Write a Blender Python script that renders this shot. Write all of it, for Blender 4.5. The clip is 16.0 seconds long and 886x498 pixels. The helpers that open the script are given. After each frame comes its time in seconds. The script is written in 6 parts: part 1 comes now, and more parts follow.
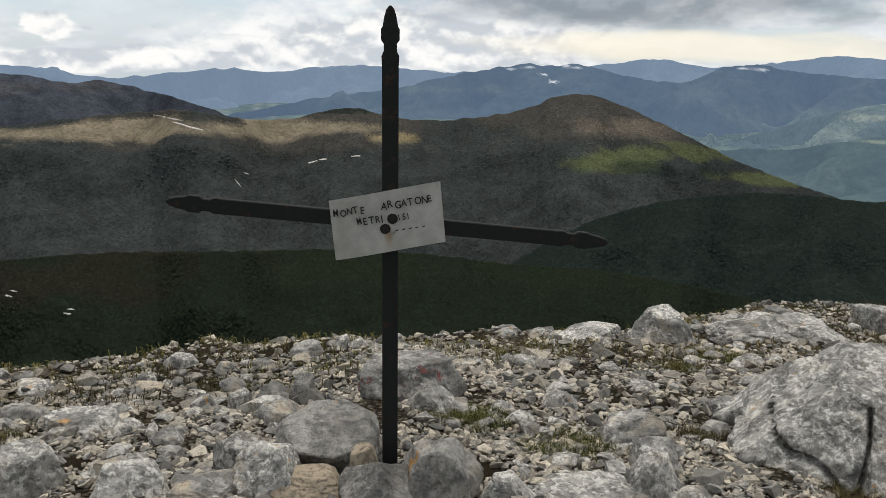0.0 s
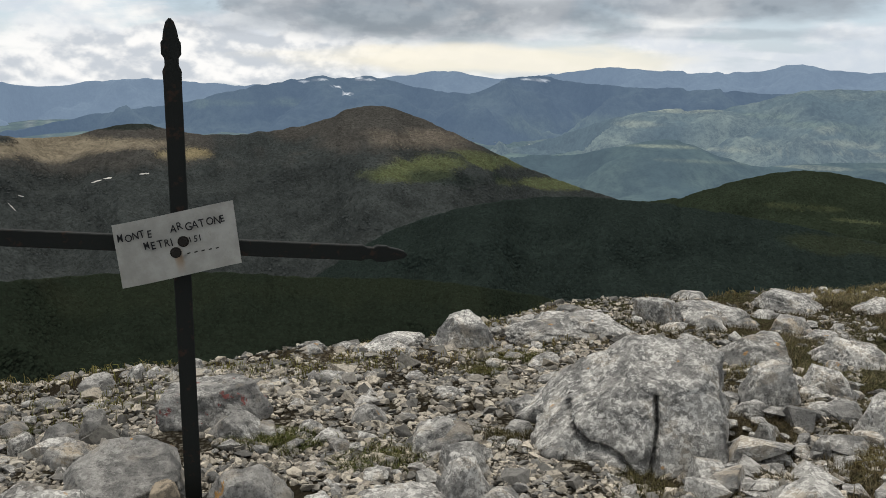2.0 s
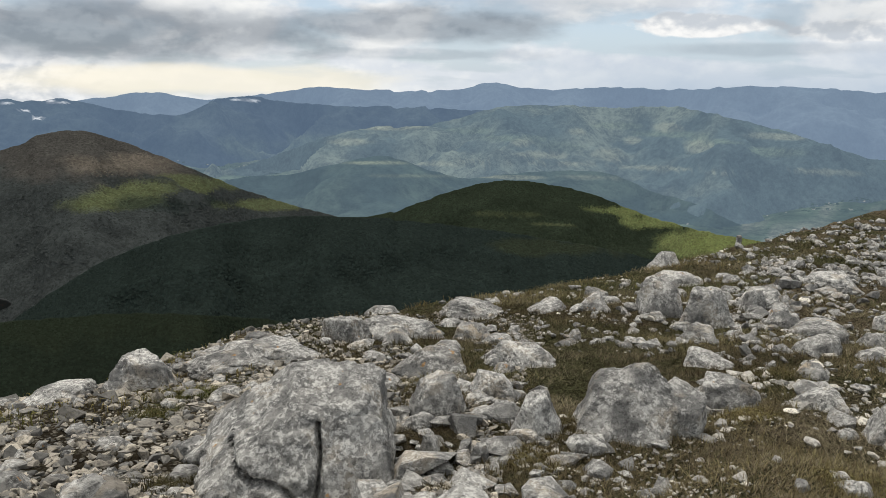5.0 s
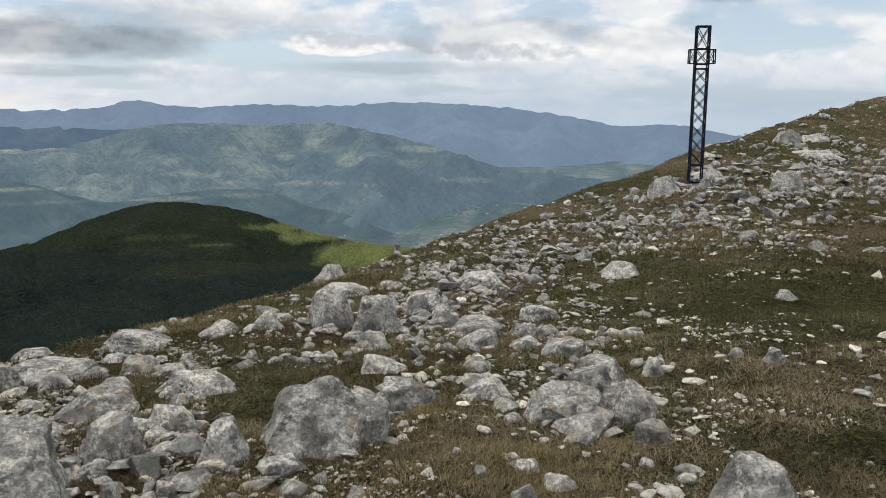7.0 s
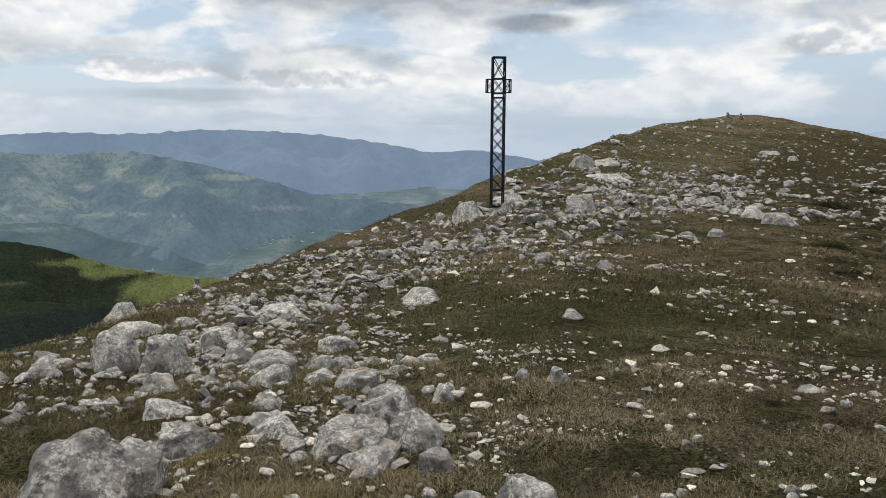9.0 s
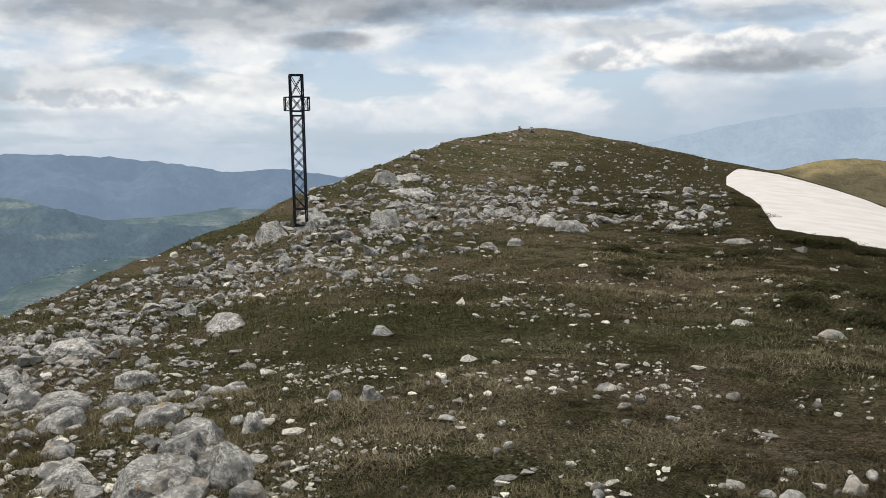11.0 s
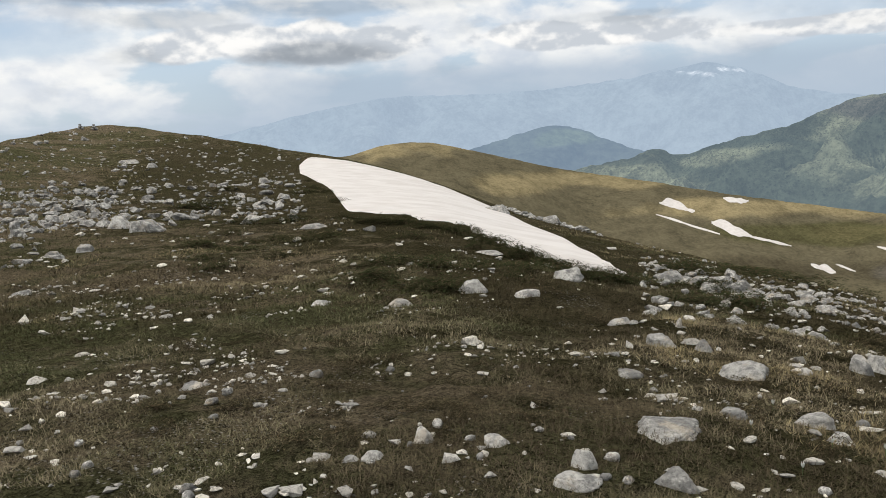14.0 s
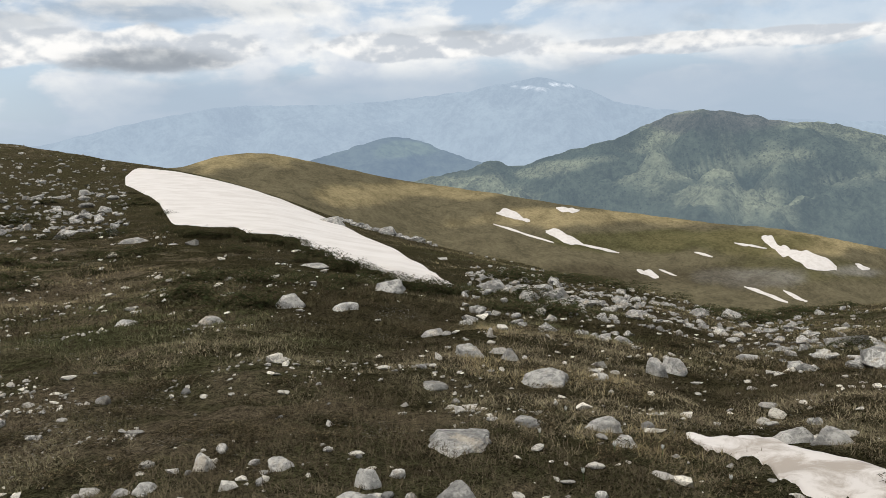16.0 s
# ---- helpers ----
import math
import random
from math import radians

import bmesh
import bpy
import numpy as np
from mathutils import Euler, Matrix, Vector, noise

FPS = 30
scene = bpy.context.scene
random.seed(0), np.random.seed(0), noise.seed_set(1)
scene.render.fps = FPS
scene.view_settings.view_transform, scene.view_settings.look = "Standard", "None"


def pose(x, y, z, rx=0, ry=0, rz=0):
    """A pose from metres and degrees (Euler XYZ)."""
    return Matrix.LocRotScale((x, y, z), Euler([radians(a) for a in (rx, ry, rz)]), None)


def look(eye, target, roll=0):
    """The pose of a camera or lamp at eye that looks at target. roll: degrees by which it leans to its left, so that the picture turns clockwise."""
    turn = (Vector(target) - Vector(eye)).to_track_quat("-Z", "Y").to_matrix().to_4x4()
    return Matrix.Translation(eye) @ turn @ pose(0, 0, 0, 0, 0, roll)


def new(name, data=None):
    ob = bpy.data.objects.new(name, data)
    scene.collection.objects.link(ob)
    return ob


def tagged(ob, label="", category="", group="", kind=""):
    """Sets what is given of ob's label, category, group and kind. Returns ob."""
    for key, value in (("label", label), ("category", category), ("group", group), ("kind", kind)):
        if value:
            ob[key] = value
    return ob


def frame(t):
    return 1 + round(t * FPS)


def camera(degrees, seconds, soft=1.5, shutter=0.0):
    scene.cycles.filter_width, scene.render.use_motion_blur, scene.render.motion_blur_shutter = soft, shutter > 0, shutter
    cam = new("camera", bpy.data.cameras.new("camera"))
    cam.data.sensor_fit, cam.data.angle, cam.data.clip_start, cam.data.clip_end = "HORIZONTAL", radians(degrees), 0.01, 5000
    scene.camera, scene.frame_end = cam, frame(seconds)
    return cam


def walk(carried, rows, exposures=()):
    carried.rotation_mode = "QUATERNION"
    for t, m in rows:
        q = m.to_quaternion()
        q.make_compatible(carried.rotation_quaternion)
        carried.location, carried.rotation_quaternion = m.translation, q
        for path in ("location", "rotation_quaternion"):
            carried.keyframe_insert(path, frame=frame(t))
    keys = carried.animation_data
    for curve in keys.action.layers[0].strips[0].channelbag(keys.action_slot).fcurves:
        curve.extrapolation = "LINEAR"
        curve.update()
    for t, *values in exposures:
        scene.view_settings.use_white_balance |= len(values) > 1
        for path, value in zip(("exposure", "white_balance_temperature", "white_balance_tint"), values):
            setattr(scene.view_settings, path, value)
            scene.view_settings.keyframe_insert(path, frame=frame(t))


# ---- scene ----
cam = camera(53.71, 16.0, soft=0.5)
METRES, EYE, TILT, LEAN, TURN = 1.0, 1.5, 0.0, 0.0, 0.0
ROWS = [
    (0, 0, 0, 0, 0.18, -13.73, -0.68),
    (0.5, -0.0002, -0.0022, 0.001, -2.48, -13.5, -0.43),
    (1, 0.0004, 0.0054, 0.0025, -5.52, -13.23, -0.38),
    (1.5, 0.0024, 0.021, 0.0016, -9.26, -13.07, -0.7),
    (2, 0.0142, 0.0356, 0.0066, -13.06, -12.8, -0.73),
    (2.5, 0.0325, 0.041, 0.01, -17.12, -12.25, -0.61),
    (3, 0.0442, 0.0098, 0.0246, -21, -11.8, -0.4),
    (5.5, 0.4191, 0.0384, 0.0221, -36.34, -11.22, -0.6),
    (6, 0.3721, 0.0844, 0.0231, -42.86, -10.93, -0.68),
    (6.5, 0.3399, 0.092, 0.0234, -49.01, -10.49, -0.76),
    (7, 0.3339, 0.0851, 0.029, -53.88, -10.11, -0.37),
    (7.5, 0.3341, 0.0703, 0.0348, -57.74, -9.94, -0.27),
    (8, 0.3747, 0.0123, 0.0414, -60.41, -9.55, -0.54),
    (8.5, 0.4557, -0.0765, 0.0493, -63.22, -8.89, -0.49),
    (11, 0.573, -0.0699, 0.0657, -78.85, -7.28, 0.82),
    (11.5, 0.5789, -0.075, 0.0645, -83.18, -7.3, 1.33),
    (12, 0.5372, -0.0928, 0.0651, -86.97, -7.51, 1.81),
    (12.5, 0.5412, -0.1159, 0.0555, -91.24, -8.01, 1.73),
    (13, 0.5562, -0.127, 0.0483, -95.34, -8.12, 2.03),
    (13.5, 0.54, -0.1213, 0.044, -100.96, -8.29, 2.75),
    (14, 0.5724, -0.1648, 0.0471, -106.1, -8.65, 2.95),
    (14.5, 0.5781, -0.2778, 0.0518, -108.61, -8.4, 2.81),
    (15, 0.5596, -0.3819, 0.0546, -110.8, -8.16, 2.6),
    (15.5, 0.5439, -0.4604, 0.0445, -113.86, -8.12, 2.34),
    (16, 0.5619, -0.5097, 0.0351, -116.43, -8.4, 2.33),
]
walk(cam, [(t, pose(0, 0, EYE, TILT, LEAN, TURN) @ pose(METRES * x, METRES * y, METRES * z, 90 + pitch, roll, yaw)) for t, x, y, z, yaw, pitch, roll in ROWS])

# ---- world and sun ----
SUN_BEARING, SUN_ELEVATION = 4.0, 68.0
world = bpy.data.worlds.new("cloudy_sky")
scene.world = world
world.use_nodes = True


class Nodes:
    """Short ways to wire shader nodes."""

    def __init__(self, tree):
        self.tree = tree
        tree.nodes.clear()

    def put(self, sock, v):
        if isinstance(v, (int, float)):
            sock.default_value = v
        elif isinstance(v, tuple):
            sock.default_value = (*v, 1) if len(v) == 3 and sock.type == "RGBA" else v
        else:
            self.tree.links.new(v, sock)

    def node(self, kind, **inputs):
        n = self.tree.nodes.new(kind)
        for k, v in inputs.items():
            self.put(n.inputs[k.replace("_", " ")], v)
        return n

    def math(self, op, a, b=0.0, clamp=False):
        n = self.tree.nodes.new("ShaderNodeMath")
        n.operation, n.use_clamp = op, clamp
        self.put(n.inputs[0], a)
        self.put(n.inputs[1], b)
        return n.outputs[0]

    def mix(self, f, a, b, mode="MIX"):
        n = self.tree.nodes.new("ShaderNodeMix")
        n.data_type, n.blend_type = "RGBA", mode
        self.put(n.inputs[0], f)
        self.put(n.inputs[6], a)
        self.put(n.inputs[7], b)
        return n.outputs[2]

    def step(self, v, lo, hi):
        n = self.tree.nodes.new("ShaderNodeMapRange")
        n.interpolation_type = "SMOOTHSTEP"
        self.put(n.inputs[0], v)
        n.inputs[1].default_value, n.inputs[2].default_value = lo, hi
        if lo > hi:
            n.inputs[1].default_value, n.inputs[2].default_value = hi, lo
            n.inputs[3].default_value, n.inputs[4].default_value = 1.0, 0.0
        return n.outputs[0]

    def noise(self, vec, scale, detail=4.0, rough=0.55, distort=0.0):
        n = self.node("ShaderNodeTexNoise", Scale=scale, Detail=detail, Roughness=rough, Distortion=distort)
        self.put(n.inputs[0], vec)
        return n.outputs[0]

    def shift(self, vec, loc=(0, 0, 0), scale=(1, 1, 1)):
        n = self.tree.nodes.new("ShaderNodeMapping")
        self.put(n.inputs[0], vec)
        n.inputs[1].default_value, n.inputs[3].default_value = loc, scale
        return n.outputs[0]

    def add(self, a, b):
        return self.math("ADD", a, b)

    def mul(self, a, b):
        return self.math("MULTIPLY", a, b)


def build_sky(tree):
    g = Nodes(tree)
    sep = g.node("ShaderNodeSeparateXYZ")
    tc = g.node("ShaderNodeTexCoord")
    g.put(sep.inputs[0], tc.outputs["Generated"])
    x, y, z = sep.outputs
    deg = 180 / math.pi
    bearing = g.mul(g.math("ARCTAN2", x, y), deg)
    elev = g.mul(g.math("ARCSINE", z), deg)
    comb = g.node("ShaderNodeCombineXYZ")
    # cloud sheets flatten towards the horizon
    g.put(comb.inputs[0], g.mul(bearing, 0.1))
    g.put(comb.inputs[1], g.mul(g.math("SIGN", elev), g.math("POWER", g.math("ABSOLUTE", g.mul(elev, 0.34)), 0.8)))
    p = comb.outputs[0]
    warp = g.noise(g.shift(p, (4, 9, 0)), 1.6, 5)
    round_ = g.node("ShaderNodeCombineXYZ")
    g.put(round_.inputs[0], g.mul(bearing, 0.26))
    g.put(round_.inputs[1], g.mul(elev, 0.40))
    q = round_.outputs[0]
    billow = g.noise(g.shift(q, (2, 1, 0)), 0.95, 5, 0.5, 0.1)
    above = g.noise(g.shift(q, (2, 1.2, 0)), 0.95, 5, 0.5, 0.1)
    lit = g.step(g.math("SUBTRACT", billow, above), -0.07, 0.09)

    def bank(b0, e0, sb, se, ragged=0.9, crisp=False):
        """A soft-edged cloud bank about a bearing and an elevation."""
        db = g.mul(g.add(bearing, -b0), 1 / sb)
        de = g.mul(g.add(elev, -e0), 1 / se)
        d = g.math("SQRT", g.add(g.mul(db, db), g.mul(de, de)))
        if crisp:
            return g.step(g.add(d, g.mul(g.add(g.add(billow, g.mul(g.add(warp, -0.5), 0.6)), -0.5), ragged * 3.2)), 1.08, 0.84)
        return g.step(g.add(d, g.mul(g.add(warp, -0.5), ragged * 2.6)), 1.25, 0.55)

    def most(*v):
        out = v[0]
        for w in v[1:]:
            out = g.math("MAXIMUM", out, w)
        return out

    sky = g.tree.nodes.new("ShaderNodeTexSky")
    sky.sky_type, sky.sun_disc = "NISHITA", False
    sky.sun_elevation, sky.sun_rotation, sky.altitude = radians(SUN_ELEVATION), radians(SUN_BEARING), 2000
    blue = g.mix(1.0, sky.outputs[0], (0.10, 0.10, 0.10), "MULTIPLY")
    blue = g.mix(0.6, blue, (0.60, 0.71, 0.84))
    streak = g.noise(g.shift(p, (1, 2, 0), (1.0, 1.1, 1)), 1.25, 6, 0.5, 0.3)
    puff = g.noise(g.shift(q, (7, 3, 0)), 0.6, 8, 0.55, 0.2)
    shade = g.noise(g.shift(p, (11, 5, 0), (1.0, 1.15, 1)), 1.0, 6, 0.5, 0.3)
    light = g.mix(g.add(g.mul(g.step(puff, 0.38, 0.62), 0.6), g.mul(lit, 0.4)), (0.68, 0.73, 0.80), (0.98, 0.98, 0.96))
    grey = g.mix(g.add(g.mul(g.step(streak, 0.35, 0.68), 0.7), g.mul(lit, 0.3)), (0.27, 0.31, 0.35), (0.62, 0.66, 0.70))
    cover = g.step(g.add(streak, g.mul(g.add(puff, -0.5), 0.5)), 0.38, 0.55)
    clear = most(bank(-22, 1.6, 10, 1.9, 0.35), bank(80, 5.6, 7, 1.2, 0.7), bank(136, 6.0, 14, 1.8, 0.4))
    cover = g.math("MAXIMUM", g.mul(cover, g.math("SUBTRACT", 1.0, g.mul(clear, 0.7))), 0.06)
    out = g.mix(cover, blue, light)
    cumulus = most(bank(-2, -0.6, 13, 1.9, 0.4, True), bank(-24, 0.1, 2.4, 0.9, 0.8, True), bank(-20, -1.7, 12, 0.8, 0.4, True), bank(97, 5.0, 8, 1.3, 0.4, True), bank(115, 4.8, 7, 0.9, 0.5, True), bank(134, 4.1, 11, 0.62, 0.45, True), bank(90, 5.0, 3.5, 1.0, 0.4, True), bank(48, 3.0, 5, 0.8, 0.6, True), bank(58, 2.6, 6, 0.7, 0.6, True))
    out = g.mix(cumulus, out, g.mix(lit, (0.60, 0.64, 0.69), (1.0, 0.99, 0.97)))
    storm = g.mix(g.add(g.mul(g.step(streak, 0.35, 0.68), 0.65), g.mul(lit, 0.35)), (0.19, 0.22, 0.26), (0.48, 0.52, 0.56))
    dark = most(bank(12, 2.3, 15, 1.9, 0.35), bank(4, 2.6, 6, 1.1, 0.4, True), bank(29, 3.0, 9, 1.2, 0.5), bank(66, 8.7, 17, 2.3, 0.45), bank(72, 6.2, 3.6, 0.7, 0.5), bank(98, 4.3, 5.0, 0.9, 0.45), bank(87, 8.6, 9, 0.9, 0.5))
    faint = most(bank(38, 4.2, 9, 1.1, 0.6), bank(52, 1.6, 9, 0.45, 0.5), bank(83, 8.2, 6, 0.8, 0.5), bank(100, 7.3, 9, 0.8, 0.5), bank(117, 5.6, 5, 0.4, 0.5), bank(133, 7.2, 9, 0.6, 0.5), bank(30, 1.2, 10, 0.4), bank(90, 6.6, 4, 0.6, 0.6))
    faint = g.math("MAXIMUM", faint, g.mul(g.step(shade, 0.52, 0.68), g.step(elev, 0.8, 2.5)))
    out = g.mix(g.mul(faint, 0.42), out, grey)
    high = g.step(elev, 10.0, 16.0)
    out = g.mix(g.mul(dark, 0.8), out, storm)
    warm = bank(16, -0.6, 13, 1.0, 0.5)
    out = g.mix(g.mul(warm, 0.75), out, (1.0, 0.93, 0.76))
    haze = g.mul(g.step(elev, 3.0, -1.0), g.step(bearing, 18.0, 48.0))
    out = g.mix(g.mul(haze, 0.75), out, (0.44, 0.54, 0.66))
    veil = g.mul(g.step(elev, 4.2, 2.2), g.step(bearing, 84.0, 100.0))
    out = g.mix(g.mul(veil, 0.8), out, (0.42, 0.515, 0.63))
    out = g.mix(g.mul(high, 0.9), out, g.mix(g.step(shade, 0.4, 0.6), (0.80, 0.80, 0.79), (0.44, 0.46, 0.48)))
    bg = g.node("ShaderNodeBackground", Strength=1.0)
    g.put(bg.inputs[0], out)
    o = g.node("ShaderNodeOutputWorld")
    g.put(o.inputs[0], bg.outputs[0])


build_sky(world.node_tree)
sun = new("sun", bpy.data.lights.new("sun", "SUN"))
sun.data.energy, sun.data.angle, sun.data.color = 2.5, radians(9), (1.0, 0.95, 0.87)
sb, se = radians(SUN_BEARING), radians(SUN_ELEVATION)
sun.matrix_world = look((math.sin(sb) * math.cos(se) * 50, math.cos(sb) * math.cos(se) * 50, math.sin(se) * 50), (0, 0, 0))


# ---- small tools ----
def lattice(ix, iy, seed):
    h = (ix.astype(np.int64) * 374761393 + iy.astype(np.int64) * 668265263 + seed * 982451653) & 0x7FFFFFFF
    h = ((h ^ (h >> 13)) * 1274126177) & 0x7FFFFFFF
    return ((h ^ (h >> 16)) & 0xFFFF) / 65535.0


def vnoise(x, y, seed=0):
    """Smooth value noise from -1 to 1 on arrays."""
    x, y = np.asarray(x, float), np.asarray(y, float)
    ix, iy = np.floor(x), np.floor(y)
    fx, fy = x - ix, y - iy
    fx, fy = fx * fx * fx * (fx * (fx * 6 - 15) + 10), fy * fy * fy * (fy * (fy * 6 - 15) + 10)
    a, b = lattice(ix, iy, seed), lattice(ix + 1, iy, seed)
    c, d = lattice(ix, iy + 1, seed), lattice(ix + 1, iy + 1, seed)
    return ((a + (b - a) * fx) * (1 - fy) + (c + (d - c) * fx) * fy) * 2 - 1


def fbm(x, y, octaves=4, seed=0, gain=0.5):
    total, amp, f = 0.0, 1.0, 1.0
    for o in range(octaves):
        total = total + amp * vnoise(x * f + 17.3 * o, y * f - 9.1 * o, seed + o)
        amp, f = amp * gain, f * 2.03
    return total


def curve(xs, ys, x):
    """Smooth curve through knots."""
    xs, ys, x = np.asarray(xs, float), np.asarray(ys, float), np.asarray(x, float)
    slope = np.gradient(ys, xs)
    i = np.clip(np.searchsorted(xs, x) - 1, 0, len(xs) - 2)
    h = xs[i + 1] - xs[i]
    t = np.clip((x - xs[i]) / h, 0, 1)
    return ((2 * t**3 - 3 * t**2 + 1) * ys[i] + (t**3 - 2 * t**2 + t) * h * slope[i]
            + (-2 * t**3 + 3 * t**2) * ys[i + 1] + (t**3 - t**2) * h * slope[i + 1])


def grid_mesh(name, X, Y, Z, wrap=False):
    """A sheet from arrays of rows and columns."""
    rows, cols = X.shape
    co = np.stack((X, Y, Z), -1).reshape(-1, 3)
    idx = np.arange(rows * cols).reshape(rows, cols)
    a, b, c, d = idx[:-1, :-1], idx[:-1, 1:], idx[1:, 1:], idx[1:, :-1]
    faces = np.stack((a, b, c, d), -1).reshape(-1, 4)
    me = bpy.data.meshes.new(name)
    me.vertices.add(len(co))
    me.vertices.foreach_set("co", co.ravel())
    me.loops.add(faces.size)
    me.loops.foreach_set("vertex_index", faces.ravel().astype(np.int32))
    me.polygons.add(len(faces))
    me.polygons.foreach_set("loop_start", np.arange(0, faces.size, 4, dtype=np.int32))
    me.update(calc_edges=True)
    me.validate()
    me.polygons.foreach_set("use_smooth", np.ones(len(faces), bool))
    return me


def part(name, bm, material, parent=None, label="", smooth=False):
    me = bpy.data.meshes.new(name)
    bm.to_mesh(me)
    bm.free()
    if smooth:
        me.polygons.foreach_set("use_smooth", np.ones(len(me.polygons), bool))
    me.materials.append(material)
    ob = new(name, me)
    if parent:
        ob.parent = parent
    if label:
        tagged(ob, label)
    return ob


# ---- materials ----
def material(name, rough=0.9, metal=0.0, spec=0.3):
    m = bpy.data.materials.new(name)
    m.use_nodes = True
    g = Nodes(m.node_tree)
    b = g.node("ShaderNodeBsdfPrincipled", Roughness=rough, Metallic=metal)
    b.inputs["Specular IOR Level"].default_value = spec
    o = g.node("ShaderNodeOutputMaterial")
    g.put(o.inputs[0], b.outputs[0])
    return m, g, b


def relief(g, b, height, strength, distance):
    n = g.node("ShaderNodeBump", Strength=strength, Distance=distance)
    g.put(n.inputs["Height"], height)
    g.put(b.inputs["Normal"], n.outputs[0])


def limestone(name, pale=1.0, lichen=0.5, ochre=0.0, per_island=False, warm=0.0, red=0.0, dark=0.6):
    """Weathered grey limestone: white crusts with lobed rims, dark stains, fine pits, a little ochre lichen."""
    m, g, b = material(name, 0.92, spec=0.15)
    geo = g.node("ShaderNodeNewGeometry")
    info = g.node("ShaderNodeObjectInfo")
    rnd = geo.outputs["Random Per Island"] if per_island else info.outputs["Random"]
    off = g.node("ShaderNodeCombineXYZ")
    g.put(off.inputs[0], g.mul(rnd, 37.0))
    g.put(off.inputs[1], g.mul(rnd, 91.0))
    v = g.node("ShaderNodeVectorMath")
    g.put(v.inputs[0], geo.outputs["Position"])
    g.put(v.inputs[1], off.outputs[0])
    p = v.outputs[0]
    big = g.noise(p, 3.4, 8, 0.68, 0.5)
    mid = g.noise(g.shift(p, (3, 1, 7)), 9.0, 9, 0.72, 0.4)
    crust = g.noise(g.shift(p, (7, 2, 4)), 30.0, 9, 0.7, 0.35)
    fine = g.noise(g.shift(p, (9, 4, 2)), 60.0, 5, 0.72, 0.2)
    base = g.mix(g.step(g.add(g.mul(big, 0.5), g.mul(mid, 0.5)), 0.42, 0.58), (0.145 * pale, 0.143 * pale, 0.137 * pale), (0.315 * pale, 0.305 * pale, 0.284 * pale))
    tan = g.mul(g.step(g.noise(g.shift(p, (20, 4, 5)), 4.5, 6, 0.62), 0.52, 0.64), 0.35 + warm)
    base = g.mix(tan, base, (0.40 * pale, 0.335 * pale, 0.25 * pale))
    bloom = g.mul(g.step(crust, 0.50, 0.53), g.step(big, 0.42, 0.54))
    base = g.mix(g.mul(bloom, lichen), base, (0.68, 0.665, 0.625))
    spot = g.mul(g.step(g.noise(g.shift(p, (5, 8, 1)), 34.0, 9, 0.74, 0.5), 0.485, 0.45), g.step(mid, 0.58, 0.46))
    base = g.mix(g.mul(spot, dark), base, (0.075, 0.074, 0.07))
    base = g.mix(g.mul(g.step(fine, 0.42, 0.36), 0.5), base, (0.07, 0.066, 0.06))
    if ochre:
        rust = g.step(g.noise(g.shift(p, (2, 14, 8)), 9.0, 5, 0.6), 0.665, 0.69)
        base = g.mix(g.mul(rust, ochre), base, (0.46, 0.25, 0.08))
    if red:
        paint = g.step(g.noise(g.shift(p, (31, 2, 3)), 9.0, 6, 0.7), 0.60, 0.63)
        base = g.mix(g.mul(paint, red), base, (0.26, 0.10, 0.09))
    value = g.node("ShaderNodeHueSaturation")
    g.put(value.inputs["Value"], g.mul(g.add(0.84, g.mul(rnd, 0.34)), g.add(0.72, g.mul(fine, 0.56))))
    g.put(value.inputs["Color"], base)
    g.put(b.inputs["Base Color"], value.outputs[0])
    relief(g, b, g.add(g.add(g.mul(mid, 0.9), g.mul(crust, 0.35)), g.mul(fine, 0.22)), 0.9, 0.035)
    return m


def shingle(name, grey, cream):
    """Small worn stones, each of its own tone between grey and cream."""
    m, g, b = material(name, 0.9, spec=0.1)
    geo = g.node("ShaderNodeNewGeometry")
    rnd = geo.outputs["Random Per Island"]
    p = geo.outputs["Position"]
    tone = g.noise(p, 40.0, 6, 0.7)
    other = g.math("FRACT", g.mul(rnd, 17.3))
    c = g.mix(g.step(rnd, 0.1, 0.9), grey, cream)
    c = g.mix(g.mul(g.step(tone, 0.50, 0.42), 0.45), c, (0.10, 0.096, 0.088))
    v = g.node("ShaderNodeHueSaturation")
    g.put(v.inputs["Color"], c)
    g.put(v.inputs["Value"], g.mul(g.add(0.66, g.mul(other, 0.62)), g.add(0.6, g.mul(tone, 0.8))))
    g.put(b.inputs["Base Color"], v.outputs[0])
    relief(g, b, tone, 0.7, 0.015)
    return m


